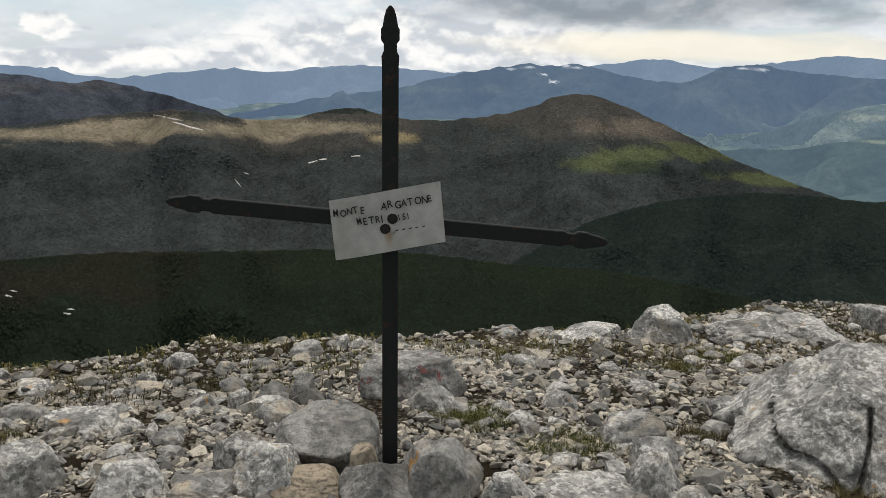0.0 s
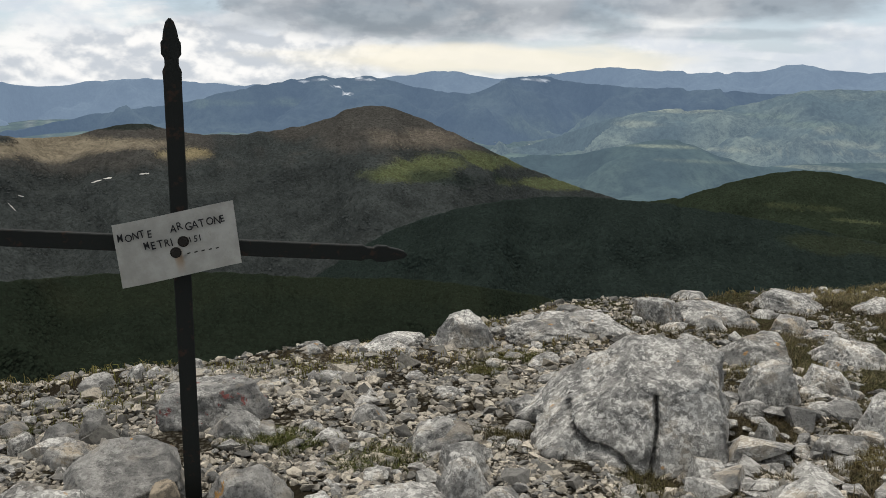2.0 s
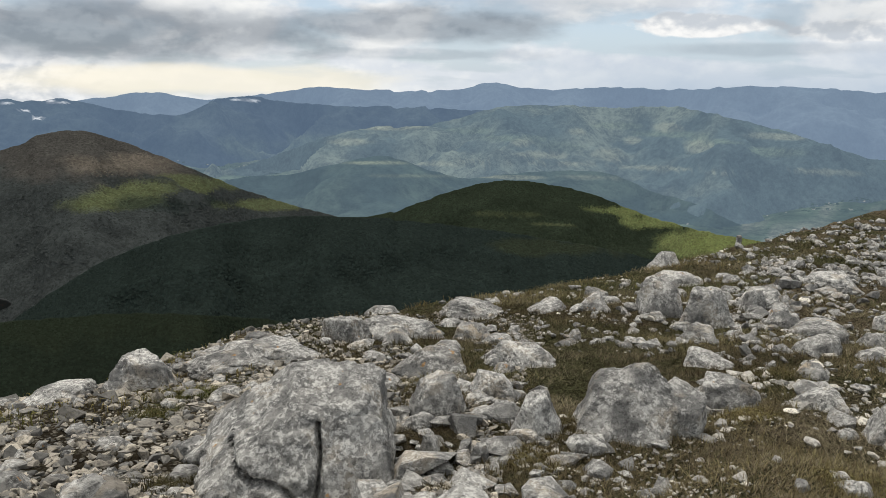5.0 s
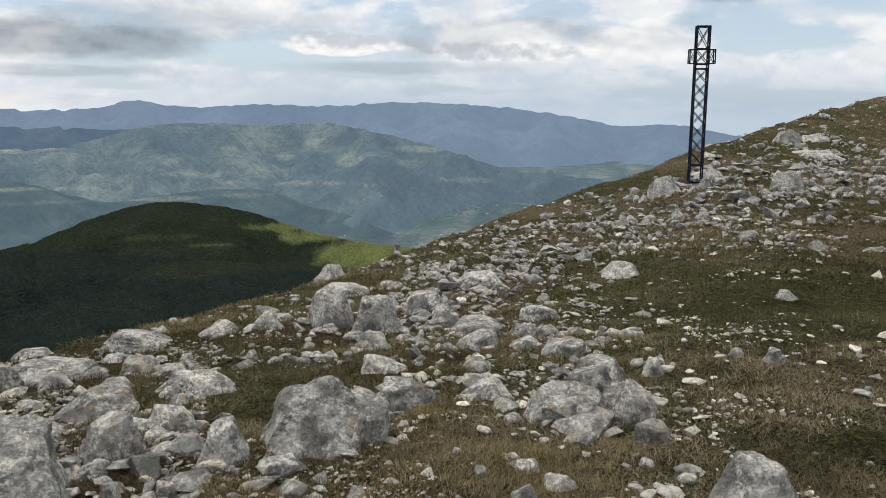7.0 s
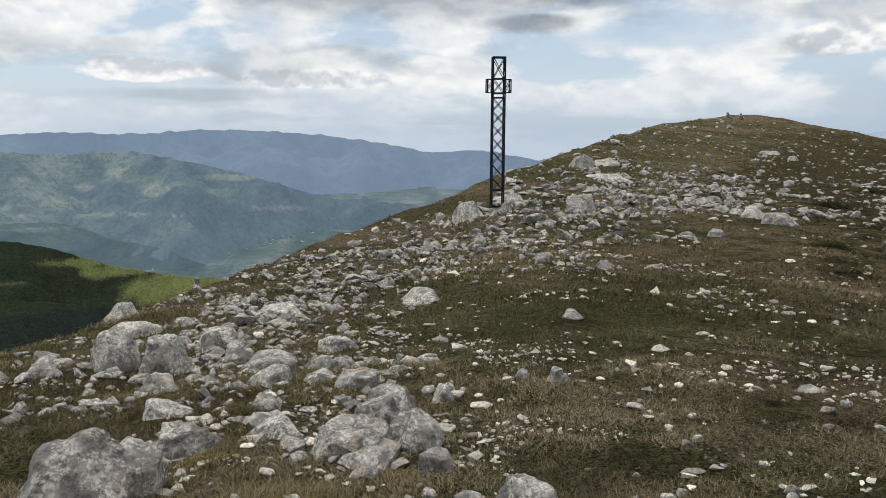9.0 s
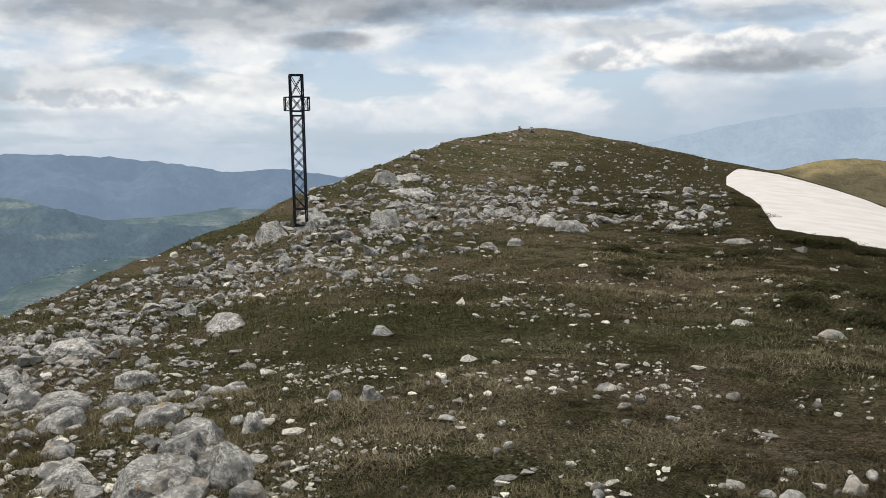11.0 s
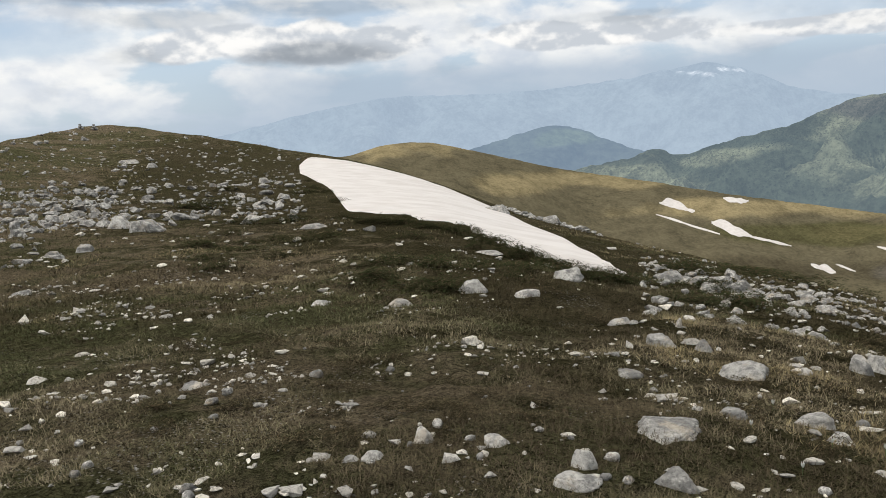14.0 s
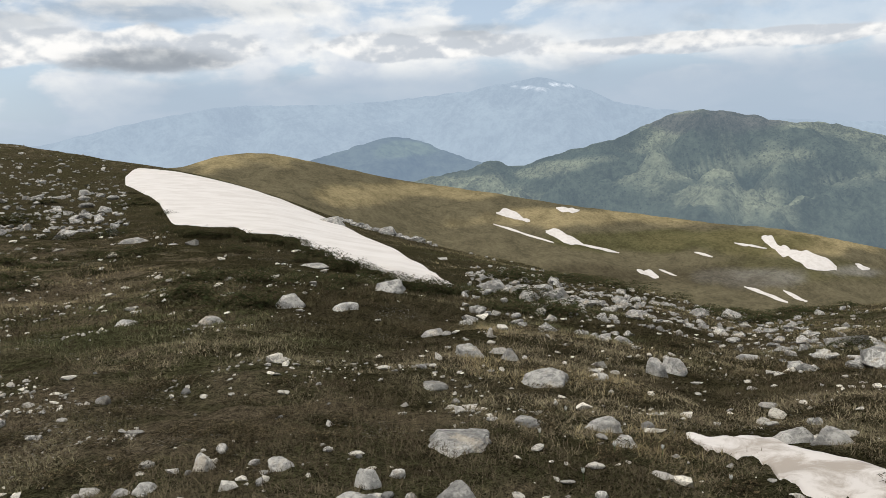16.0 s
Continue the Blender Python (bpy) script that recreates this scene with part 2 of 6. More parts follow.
def turf():
    """Thin mountain turf: moss green, brown and straw, with soil and gravel showing through."""
    m, g, b = material("turf", 1.0, spec=0.0)
    geo = g.node("ShaderNodeNewGeometry")
    p = geo.outputs["Position"]
    big = g.noise(p, 0.22, 5, 0.6, 0.3)
    mid = g.noise(g.shift(p, (5, 5, 5)), 1.4, 6, 0.62, 0.4)
    blade = g.noise(g.shift(p, (1, 8, 0)), 16.0, 6, 0.7, 0.8)
    fine = g.noise(g.shift(p, (6, 3, 0)), 70.0, 4, 0.7)
    wide = g.noise(g.shift(p, (2, 2, 2)), 0.10, 4, 0.6, 0.6)
    strand = g.noise(g.shift(p, (4, 1, 3)), 38.0, 6, 0.78, 2.2)
    weave = g.step(g.add(g.mul(blade, 0.35), g.mul(strand, 0.65)), 0.42, 0.60)
    green = g.mix(weave, (0.016, 0.016, 0.009), (0.132, 0.128, 0.064))
    straw = g.mix(weave, (0.026, 0.021, 0.014), (0.255, 0.208, 0.138))
    soil = g.mix(weave, (0.020, 0.016, 0.011), (0.100, 0.078, 0.052))
    tone = g.add(g.add(g.mul(big, 0.4), g.mul(mid, 0.35)), g.mul(wide, 0.25))
    c = g.mix(g.step(tone, 0.46, 0.56), green, straw)
    c = g.mix(g.mul(g.step(g.add(g.mul(mid, 0.6), g.mul(big, 0.4)), 0.44, 0.37), 0.75), c, soil)
    # dark heath on the lee side of the dome
    sep = g.node("ShaderNodeSeparateXYZ")
    g.put(sep.inputs[0], p)
    x, y, z = sep.outputs
    for cx, cy, rx, ry in ((62.0, -4.0, 44.0, 10.0), (24.0, -9.0, 18.0, 7.0), (40.0, -26.0, 28.0, 14.0), (10.5, -6.5, 8.0, 4.5)):
        hx, hy = g.mul(g.add(x, -cx), 1 / rx), g.mul(g.add(y, -cy), 1 / ry)
        hd = g.math("SQRT", g.add(g.mul(hx, hx), g.mul(hy, hy)))
        heath = g.step(g.add(hd, g.mul(g.add(mid, -0.5), 1.8)), 1.2, 0.7)
        c = g.mix(g.mul(heath, 0.8), c, g.mix(weave, (0.009, 0.008, 0.005), (0.078, 0.068, 0.035)))
    stones = g.node("ShaderNodeTexVoronoi", Scale=26.0)
    g.put(stones.inputs[0], p)
    grit = g.mul(g.step(g.add(stones.outputs["Distance"], g.mul(fine, 0.5)), 0.56, 0.40), g.step(g.noise(p, 0.9, 4), 0.56, 0.66))
    c = g.mix(g.mul(grit, 0.8), c, (0.34, 0.32, 0.29))
    # bare gravel round the small cross
    dx, dy = g.mul(g.add(x, 0.6), 0.30), g.mul(g.add(y, -4.0), 0.30)
    d = g.math("SQRT", g.add(g.mul(dx, dx), g.mul(dy, dy)))
    bare = g.step(g.add(d, g.mul(g.add(mid, -0.5), 1.4)), 1.15, 0.75)
    chips = g.node("ShaderNodeTexVoronoi", Scale=34.0)
    g.put(chips.inputs[0], p)
    pick = g.node("ShaderNodeSeparateColor")
    g.put(pick.inputs[0], chips.outputs["Color"])
    gravel = g.mix(g.step(pick.outputs[0], 0.1, 0.9), (0.085, 0.078, 0.066), (0.34, 0.31, 0.255))
    gravel = g.mix(g.step(chips.outputs["Distance"], 0.32, 0.62), gravel, (0.035, 0.028, 0.021))
    gravel = g.mix(g.step(mid, 0.50, 0.40), gravel, (0.045, 0.036, 0.026))
    c = g.mix(g.mul(bare, 0.85), c, gravel)
    g.put(b.inputs["Base Color"], c)
    relief(g, b, g.add(g.mul(blade, 0.8), g.mul(strand, 0.9)), 1.0, 0.05)
    return m


def tinted(name, rough=0.95, haze_glow=None, haze=0.0, texture=0.05, contrast=0.5):
    """Ground or leaves whose kind of growth is carried in the mesh's growth attribute; an emission colour imitates
    haze.
    """
    m, g, b = material(name, rough, spec=0.0)
    at = g.node("ShaderNodeAttribute")
    at.attribute_name = "growth"
    geo = g.node("ShaderNodeNewGeometry")
    p = geo.outputs["Position"]
    n1 = g.noise(p, texture, 6, 0.65, 0.3)
    n2 = g.noise(g.shift(p, (3, 9, 1)), texture * 6, 4, 0.65)
    n3 = g.noise(g.shift(p, (8, 2, 4)), texture * 22, 3, 0.6)
    k = g.add(g.add(g.mul(n1, 0.4), g.mul(n2, 0.35)), g.mul(n3, 0.25))
    v = g.node("ShaderNodeHueSaturation")
    g.put(v.inputs["Color"], at.outputs["Color"])
    g.put(v.inputs["Value"], g.add(1.0 - contrast, g.mul(g.step(k, 0.37, 0.63), 2 * contrast)))
    g.put(b.inputs["Base Color"], v.outputs[0])
    relief(g, b, k, 0.7, 0.3 / texture * 0.05)
    if haze_glow:
        g.put(b.inputs["Emission Color"], haze_glow)
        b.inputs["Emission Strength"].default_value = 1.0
    return m


def leafy(name, spread=0.5):
    m, g, b = material(name, 0.95, spec=0.0)
    at = g.node("ShaderNodeAttribute")
    at.attribute_name = "growth"
    geo = g.node("ShaderNodeNewGeometry")
    v = g.node("ShaderNodeHueSaturation")
    g.put(v.inputs["Color"], at.outputs["Color"])
    g.put(v.inputs["Value"], g.add(1.0 - spread, g.mul(geo.outputs["Random Per Island"], 2 * spread)))
    g.put(v.inputs["Hue"], g.add(0.485, g.mul(geo.outputs["Random Per Island"], 0.03)))
    g.put(b.inputs["Base Color"], v.outputs[0])
    return m


def painted_iron(name, colour, rust=0.3):
    m, g, b = material(name, 0.7, 0.0, 0.15)
    tc = g.node("ShaderNodeTexCoord")
    n = g.noise(tc.outputs["Object"], 24.0, 5, 0.65)
    n2 = g.noise(tc.outputs["Object"], 160.0, 3, 0.6)
    c = g.mix(g.mul(g.step(n, 0.55, 0.7), rust), colour, (0.10, 0.045, 0.025))
    c = g.mix(g.mul(n2, 0.25), c, (0.03, 0.03, 0.03))
    g.put(b.inputs["Base Color"], c)
    g.put(b.inputs["Roughness"], g.add(0.6, g.mul(n, 0.3)))
    relief(g, b, g.add(n, g.mul(n2, 0.4)), 0.35, 0.004)
    return m


def sign_sheet():
    m, g, b = material("sign_sheet", 0.55, spec=0.3)
    tc = g.node("ShaderNodeTexCoord")
    p = tc.outputs["Object"]
    n = g.noise(p, 9.0, 6, 0.65)
    n2 = g.noise(p, 70.0, 4, 0.7)
    c = g.mix(g.step(n, 0.35, 0.7), (0.30, 0.295, 0.27), (0.41, 0.405, 0.38))
    c = g.mix(g.mul(g.step(n2, 0.55, 0.75), 0.35), c, (0.20, 0.19, 0.165))
    sep = g.node("ShaderNodeSeparateXYZ")
    g.put(sep.inputs[0], p)
    run = g.mul(g.step(g.math("ABSOLUTE", g.add(sep.outputs[0], g.add(0.005, g.mul(g.add(n, -0.5), 0.03)))), 0.020, 0.004), g.mul(g.step(sep.outputs[2], 0.0, -0.03), g.step(sep.outputs[2], -0.13, -0.05)))
    c = g.mix(g.mul(run, 0.7), c, (0.30, 0.19, 0.10))
    g.put(b.inputs["Base Color"], c)
    relief(g, b, n, 0.2, 0.004)
    return m


def old_snow(name="old_snow", dirt=0.0):
    m, g, b = material(name, 0.7, spec=0.3)
    geo = g.node("ShaderNodeNewGeometry")
    p = geo.outputs["Position"]
    n = g.noise(p, 0.6, 6, 0.6, 0.3)
    n2 = g.noise(p, 7.0, 5, 0.7)
    c = g.mix(g.step(n, 0.35, 0.7), (0.68, 0.645, 0.62), (0.58, 0.54, 0.51))
    c = g.mix(g.mul(g.step(n2, 0.60, 0.75), 0.35), c, (0.50, 0.43, 0.36))
    if dirt:
        grime = g.step(g.noise(g.shift(p, (3, 7, 0)), 2.2, 8, 0.68, 0.6), 0.44, 0.62)
        c = g.mix(g.mul(grime, dirt), c, (0.27, 0.225, 0.18))
    g.put(b.inputs["Base Color"], c)
    relief(g, b, g.add(n2, n), 0.4, 0.02)
    return m


m_turf = turf()
m_rock = limestone("limestone", 1.16, 0.76, 0.7)
m_rock_dark = limestone("grey_limestone", 0.92, 0.2, 0.9, dark=0.4)
m_rock_pale = limestone("pale_limestone", 1.3, 0.86, dark=0.7)
m_rock_cream = limestone("cream_limestone", 1.45, 0.35, dark=0.3, warm=0.1)
m_rock_tan = limestone("tan_limestone", 1.25, 0.4, warm=0.5)
m_rock_red = limestone("marked_limestone", 1.25, 0.5, red=1.0)
m_stone = limestone("loose_limestone", 1.16, 0.66, per_island=True, warm=0.15, dark=0.5)
m_white = shingle("white_shingle", (0.36, 0.345, 0.315), (0.66, 0.62, 0.54))
m_tan = shingle("smooth_tan_stone", (0.46, 0.385, 0.29), (0.52, 0.43, 0.32))
m_gravel = shingle("limestone_shingle", (0.16, 0.155, 0.143), (0.455, 0.408, 0.333))
m_iron = painted_iron("dark_painted_iron", (0.012, 0.014, 0.013))
m_blue_iron = painted_iron("blue_black_iron", (0.012, 0.018, 0.032), 0.25)
m_bolt = painted_iron("rusty_bolt", (0.022, 0.019, 0.017), 0.35)
m_sign = sign_sheet()
m_ink = material("black_letters", 0.7)[0]
m_ink.node_tree.nodes["Principled BSDF"].inputs["Base Color"].default_value = (0.015, 0.015, 0.018, 1)
m_snow = old_snow()
m_dirty_snow = old_snow("dirty_snow", 0.75)
m_grass = leafy("grass_blades", 0.45)
m_juniper = leafy("juniper_sprays", 0.5)
m_wood = leafy("tree_crowns", 0.2)
m_hill = tinted("hill_growth", texture=0.03, contrast=0.42)
m_ridge = tinted("ridge_turf", texture=0.12, contrast=0.35)
# valley and backdrop materials emit an even bluish tone in place of haze
m_valley = tinted("hazed_valley_growth", haze_glow=(0.076, 0.112, 0.140), texture=0.008, contrast=0.75)
m_mid = tinted("backdrop_green", haze_glow=(0.094, 0.134, 0.174), texture=0.012, contrast=0.75)
m_range = tinted("backdrop_blue", haze_glow=(0.082, 0.124, 0.190), texture=0.006, contrast=0.4)
m_scrub = tinted("backdrop_scrub", haze_glow=(0.100, 0.133, 0.158), texture=0.012, contrast=0.7)
m_far = tinted("backdrop_far", haze_glow=(0.155, 0.215, 0.305), texture=0.004, contrast=0.35)
m_massif = tinted("backdrop_massif", haze_glow=(0.335, 0.42, 0.53), texture=0.004, contrast=0.5)

m_petal = material("white_petal", 0.6)[0]
m_petal.node_tree.nodes["Principled BSDF"].inputs["Base Color"].default_value = (0.8, 0.8, 0.76, 1)
m_grass_stem = material("green_stem", 0.7)[0]
m_grass_stem.node_tree.nodes["Principled BSDF"].inputs["Base Color"].default_value = (0.06, 0.10, 0.03, 1)

# ---- the summit ground ----
# bearing (degrees to the right of the y axis), distance of the brow, its elevation seen from the eye, sag
BROW = [
    (-70, 6.5, -20.5, 0.0), (-28, 6.3, -20.3, 0.0), (-10, 6.3, -20.2, 0.0), (0, 6.6, -19.8, 0.0), (10, 7, -18.8, 0.0),
    (20, 8, -16.95, 0.0), (30, 9.5, -15.2, 0.0), (40, 12, -13.4, 0.0), (50, 16, -10.75, 0.15), (55, 20, -8.8, 0.2),
    (60, 26, -6.95, 0.4), (66, 32, -5.0, 0.6), (70, 38, -3.4, 0.75), (76, 60, -1.25, 1.1), (80, 85, -0.12, 1.7),
    (84, 105, 0.48, 2.2), (90, 105, -0.27, 2.0), (95, 95, -1.38, 1.6), (100, 80, -2.45, 1.1), (105, 65, -4.05, 0.6),
    (110, 55, -6.1, 0.3), (120, 48, -9.1, 0.0), (130, 46, -11.4, 0.0), (135, 46, -12.6, 0.0), (140, 50, -12.1, 0.0),
    (150, 58, -11, 0.0), (180, 55, -11, 0.0), (220, 30, -13, 0.0), (260, 12, -17, 0.0), (290, 6.5, -20.5, 0.0), (332, 6.3, -20.3, 0.0),
]
FLOOR = -330.0
KB, KR, KE, KS = (np.array(c, float) for c in zip(*BROW))


def brow(bearing):
    r = np.exp(curve(KB, np.log(KR), bearing))
    z = EYE + r * np.tan(np.radians(curve(KB, KE, bearing)))
    return r, z, curve(KB, KS, bearing)


def height(x, y, rough=1.0):
    """The ground's height on arrays; rough 0 leaves out its small unevenness."""
    x, y = np.asarray(x, float), np.asarray(y, float)
    r = np.hypot(x, y) + 1e-6
    b = np.degrees(np.arctan2(x, y))
    b = np.where(b < -70, b + 360, b)
    re, ze, sag = brow(b)
    s = np.minimum(r / re, 1.0)
    inner = ze * s**1.25 - sag * 4 * s * (1 - s)
    over = np.maximum(r - re, 0)
    soft = np.clip(over / (0.25 * re), 0, 1)
    outer = ze - over * (0.12 + 0.48 * soft)
    z = np.where(r < re, inner, outer)
    near = np.clip(r / 1.5, 0, 1)
    k = np.clip(1 - over / 30, 0, 1)
    bump = 0.07 * fbm(x / 1.7, y / 1.7, 3, 5) + 0.024 * fbm(x / 0.36, y / 0.36, 3, 9)
    big = np.clip((r - 12) / 30, 0, 1) * 0.13 * fbm(x / 6.0, y / 6.0, 3, 12)
    calm = np.clip((b - 94) / 2.5, 0, 1) * np.clip((121 - b) / 2.5, 0, 1) * np.clip((r - 25) / 8, 0, 1)
    z = z + rough * (bump + big) * near * k * (1 - calm)
    hills = 25 * fbm(x / 260.0, y / 260.0, 4, 31)
    floor = FLOOR + hills * np.clip((r - 500) / 600, 0, 1) * np.clip((4000 - r) / 900, 0, 1)
    return np.maximum(z, floor)


def height1(x, y):
    return float(height(np.array([x]), np.array([y]))[0])


def set_growth(me, colours):
    """Colour of the growth at each vertex, with any sun or shade painted in."""
    at = me.color_attributes.new("growth", "FLOAT_COLOR", "POINT")
    rgba = np.ones((len(me.vertices), 4), np.float32)
    rgba[:, :3] = colours
    at.data.foreach_set("color", rgba.ravel())


def tri_mesh(name, verts, faces, smooth=False):
    """A mesh from arrays of points and triangles."""
    me = bpy.data.meshes.new(name)
    me.vertices.add(len(verts))
    me.vertices.foreach_set("co", np.asarray(verts, np.float32).ravel())
    me.loops.add(faces.size)
    me.loops.foreach_set("vertex_index", faces.ravel().astype(np.int32))
    me.polygons.add(len(faces))
    me.polygons.foreach_set("loop_start", np.arange(0, faces.size, 3, dtype=np.int32))
    me.update(calc_edges=True)
    me.polygons.foreach_set("use_smooth", np.full(len(faces), smooth))
    return me


def ball(sub):
    """Points and triangles of a unit icosphere."""
    bm = bmesh.new()
    bmesh.ops.create_icosphere(bm, subdivisions=sub, radius=1)
    bm.verts.ensure_lookup_table()
    v = np.array([w.co for w in bm.verts])
    f = np.array([[w.index for w in q.verts] for q in bm.faces])
    bm.free()
    return v / np.linalg.norm(v, axis=1)[:, None], f


BALLS = {k: ball(k) for k in (1, 2, 3, 4, 5, 6)}


def build_ground():
    seen = np.arange(-32, 148.01, 0.5)
    back = np.arange(150, 328.01, 3.0)
    b = np.concatenate((seen, back))
    re = brow(np.where(b < -70, b + 360, b))[0]
    u = np.linspace(0, 1, 180)
    r_in = 0.4 * (re[None, :] / 0.4) ** u[:, None]
    w = np.linspace(0, 1, 80)[1:] ** 1.3
    r_out = re[None, :] * (7500.0 / re[None, :]) ** w[:, None]
    r = np.concatenate((0 * r_in[:1] + 0.001, r_in, r_out))
    bb = np.broadcast_to(np.radians(b)[None, :], r.shape)
    X, Y = r * np.sin(bb), r * np.cos(bb)
    Z = height(X, Y)
    X, Y, Z = (np.concatenate((a, a[:, :1]), 1) for a in (X, Y, Z))
    me = grid_mesh("ground", X, Y, Z)
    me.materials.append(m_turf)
    # the far faces take the materials with haze as emission
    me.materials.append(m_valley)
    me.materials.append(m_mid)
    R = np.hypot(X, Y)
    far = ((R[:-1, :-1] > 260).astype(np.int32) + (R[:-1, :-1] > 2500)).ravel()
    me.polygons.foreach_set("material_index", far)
    # fields, hedges and woods on the valley floor
    n = fbm(X / 180.0, Y / 180.0, 4, 41)
    n2 = fbm(X / 45.0, Y / 45.0, 3, 47)
    wood, field, stone = np.array((0.020, 0.030, 0.020)), np.array((0.055, 0.075, 0.050)), np.array((0.095, 0.10, 0.085))
    k = np.clip(0.5 + n * 0.9 + n2 * 0.5, 0, 1)[..., None]
    c = wood + (field - wood) * k
    k2 = np.clip((n2 + 0.4 * n - 0.35) * 3, 0, 1)[..., None]
    c = c + (stone - c) * k2
    set_growth(me, c.reshape(-1, 3))
    return tagged(new("ground", me), "stony mountain summit turf falling away to a wide green valley", "ground", kind="structure")


ground = build_ground()

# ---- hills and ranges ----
# the dark tone includes cloud shade, the green and pasture tones direct sun
DARK, BARE, SUNLIT_GREEN, SUNLIT_PASTURE, STRAW, OLIVE = (
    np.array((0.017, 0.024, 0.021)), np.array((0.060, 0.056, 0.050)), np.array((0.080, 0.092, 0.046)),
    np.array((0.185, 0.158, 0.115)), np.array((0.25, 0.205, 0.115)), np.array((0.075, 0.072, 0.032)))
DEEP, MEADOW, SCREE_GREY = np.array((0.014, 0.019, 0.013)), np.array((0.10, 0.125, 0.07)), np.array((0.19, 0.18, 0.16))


class Hill:
    """A hill with a crest given as (bearing, elevation) at a distance, and spurs running down towards the summit."""

    def __init__(self, name, knots, dist, slope, mat, label, base, spots=(), rough=1.0, step=0.2, rows=80, cat="hill", fine=1.0, mottle=None):
        kb, ke = (np.array(c, float) for c in zip(*knots))
        self.base, self.spots, self.dist, self.mottle, self.slope = base, spots, dist, mottle, slope
        b = np.arange(kb[0], kb[-1] + 0.01, step)
        d = dist * (1 + 0.06 * vnoise(b / 5.0, b * 0, 3))
        crest = EYE + d * np.tan(np.radians(curve(kb, ke, b)))
        crest = crest + d * 0.0009 * min(rough, 1.2) * fbm(b * 1.5, b * 0 + 2, 6, 8, 0.58)
        length = np.minimum(np.maximum(crest - FLOOR + 30, 30) / slope, d * 0.62)
        u = np.concatenate((-np.linspace(0.25, 0.02, 6), np.linspace(0, 1, rows) ** 1.25))
        U = u[:, None]
        r = d[None, :] - U * length[None, :]
        fall = np.where(U < 0, -U * 1.7, U * (0.72 + 0.28 * U)) * length[None, :] * slope
        B = np.radians(b)[None, :] + 0 * r
        X, Y = r * np.sin(B), r * np.cos(B)
        sc = dist / 1000
        ridged = 1 - np.abs(fbm(X / (190 * sc), Y / (190 * sc), 3, 14))
        small = fbm(X / (45 * sc), Y / (45 * sc), 5, 23)
        env = np.clip(U * 5, 0, 1) * np.clip((1 - U) * 4, 0, 1)
        Z = crest[None, :] - fall + env * rough * sc * (26 * (ridged - 0.7 - 0.3 * np.clip(1 - 2.2 * U, 0, 1)) + 6 * fine * small)
        self.u, self.b, self.X, self.Y, self.Z = u, b, X, Y, Z
        self.E = np.degrees(np.arctan2(Z - EYE, np.hypot(X, Y)))
        self.colour = self.growth(B * 180 / math.pi, self.E, X, Y)
        me = grid_mesh(name, X, Y, Z)
        me.materials.append(mat)
        set_growth(me, self.colour.reshape(-1, 3))
        self.ob = tagged(new(name, me), label, cat, kind="structure")

    def growth(self, b, e, X, Y):
        """What grows at a bearing and elevation, with painted sun and shade: the base, and spots (colour, bearing,
        elevation, their half-widths, strength).
        """
        sc = self.dist / 1000
        wob = fbm(X / (60 * sc), Y / (60 * sc), 4, 51)
        c = np.ones(b.shape + (3,)) * self.base
        if self.mottle is not None:
            k = np.clip(0.15 + 1.3 * fbm(X / (110 * sc), Y / (110 * sc), 4, 57, 0.6), 0, 1)[..., None]
            c = c + (self.mottle - c) * k
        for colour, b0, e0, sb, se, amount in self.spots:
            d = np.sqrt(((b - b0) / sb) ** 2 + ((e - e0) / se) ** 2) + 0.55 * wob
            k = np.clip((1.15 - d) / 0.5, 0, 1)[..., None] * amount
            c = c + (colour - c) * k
        return c

    def place(self, b, e):
        """The point of the face towards the summit that is seen at a bearing and elevation."""
        q = float(np.clip((b - self.b[0]) / (self.b[1] - self.b[0]), 0, len(self.b) - 1.001))
        j, fr = int(q), q - int(q)
        out = 0
        for jj, w in ((j, 1 - fr), (j + 1, fr)):
            col = np.minimum.accumulate(self.E[6:, jj])
            k = 6 + int(np.clip(np.argmax(col < e), 1, len(col) - 1))
            t = np.clip((col[k - 7] - e) / max(col[k - 7] - col[k - 6], 1e-6), 0, 1)
            P = [np.array((self.X[i, jj], self.Y[i, jj], self.Z[i, jj])) for i in (k - 1, k)]
            out = out + w * (P[0] * (1 - t) + P[1] * t)
        return out

    def woods(self, name, label, count, size, seed, keep=None, upto=0.75, mat=None, dark=1.0):
        """Tree crowns over the face, one joined mesh."""
        rng = np.random.default_rng(seed)
        i0 = 7
        rows, cols = self.X.shape
        ii = i0 + rng.random(count) ** 1.25 * (rows - i0 - 2) * upto
        jj = rng.random(count) * (cols - 2)
        i, j = ii.astype(int), jj.astype(int)
        fi, fj = (ii - i)[:, None], (jj - j)[:, None]
        P = np.stack((self.X, self.Y, self.Z), -1)
        pos = (P[i, j] * (1 - fj) + P[i, j + 1] * fj) * (1 - fi) + (P[i + 1, j] * (1 - fj) + P[i + 1, j + 1] * fj) * fi
        # crowns repeat the sun and shade painted on the face
        col = self.colour[i, j]
        ok = col.max(1) < 0.15
        if keep is not None:
            ok &= keep(self.b[j], self.E[i, j])
        pos, col = pos[ok], col[ok]
        n = len(pos)
        turn = np.arange(5) * math.tau / 5
        v = np.concatenate((np.array(((0, 0, 0.6),)), np.stack((np.cos(turn), np.sin(turn), 0 * turn - 0.45), -1)))
        f = np.array([(0, 1 + q, 1 + (q + 1) % 5) for q in range(5)])
        s = size * rng.uniform(0.6, 1.35, n)
        squash = rng.uniform(0.28, 0.46, n)
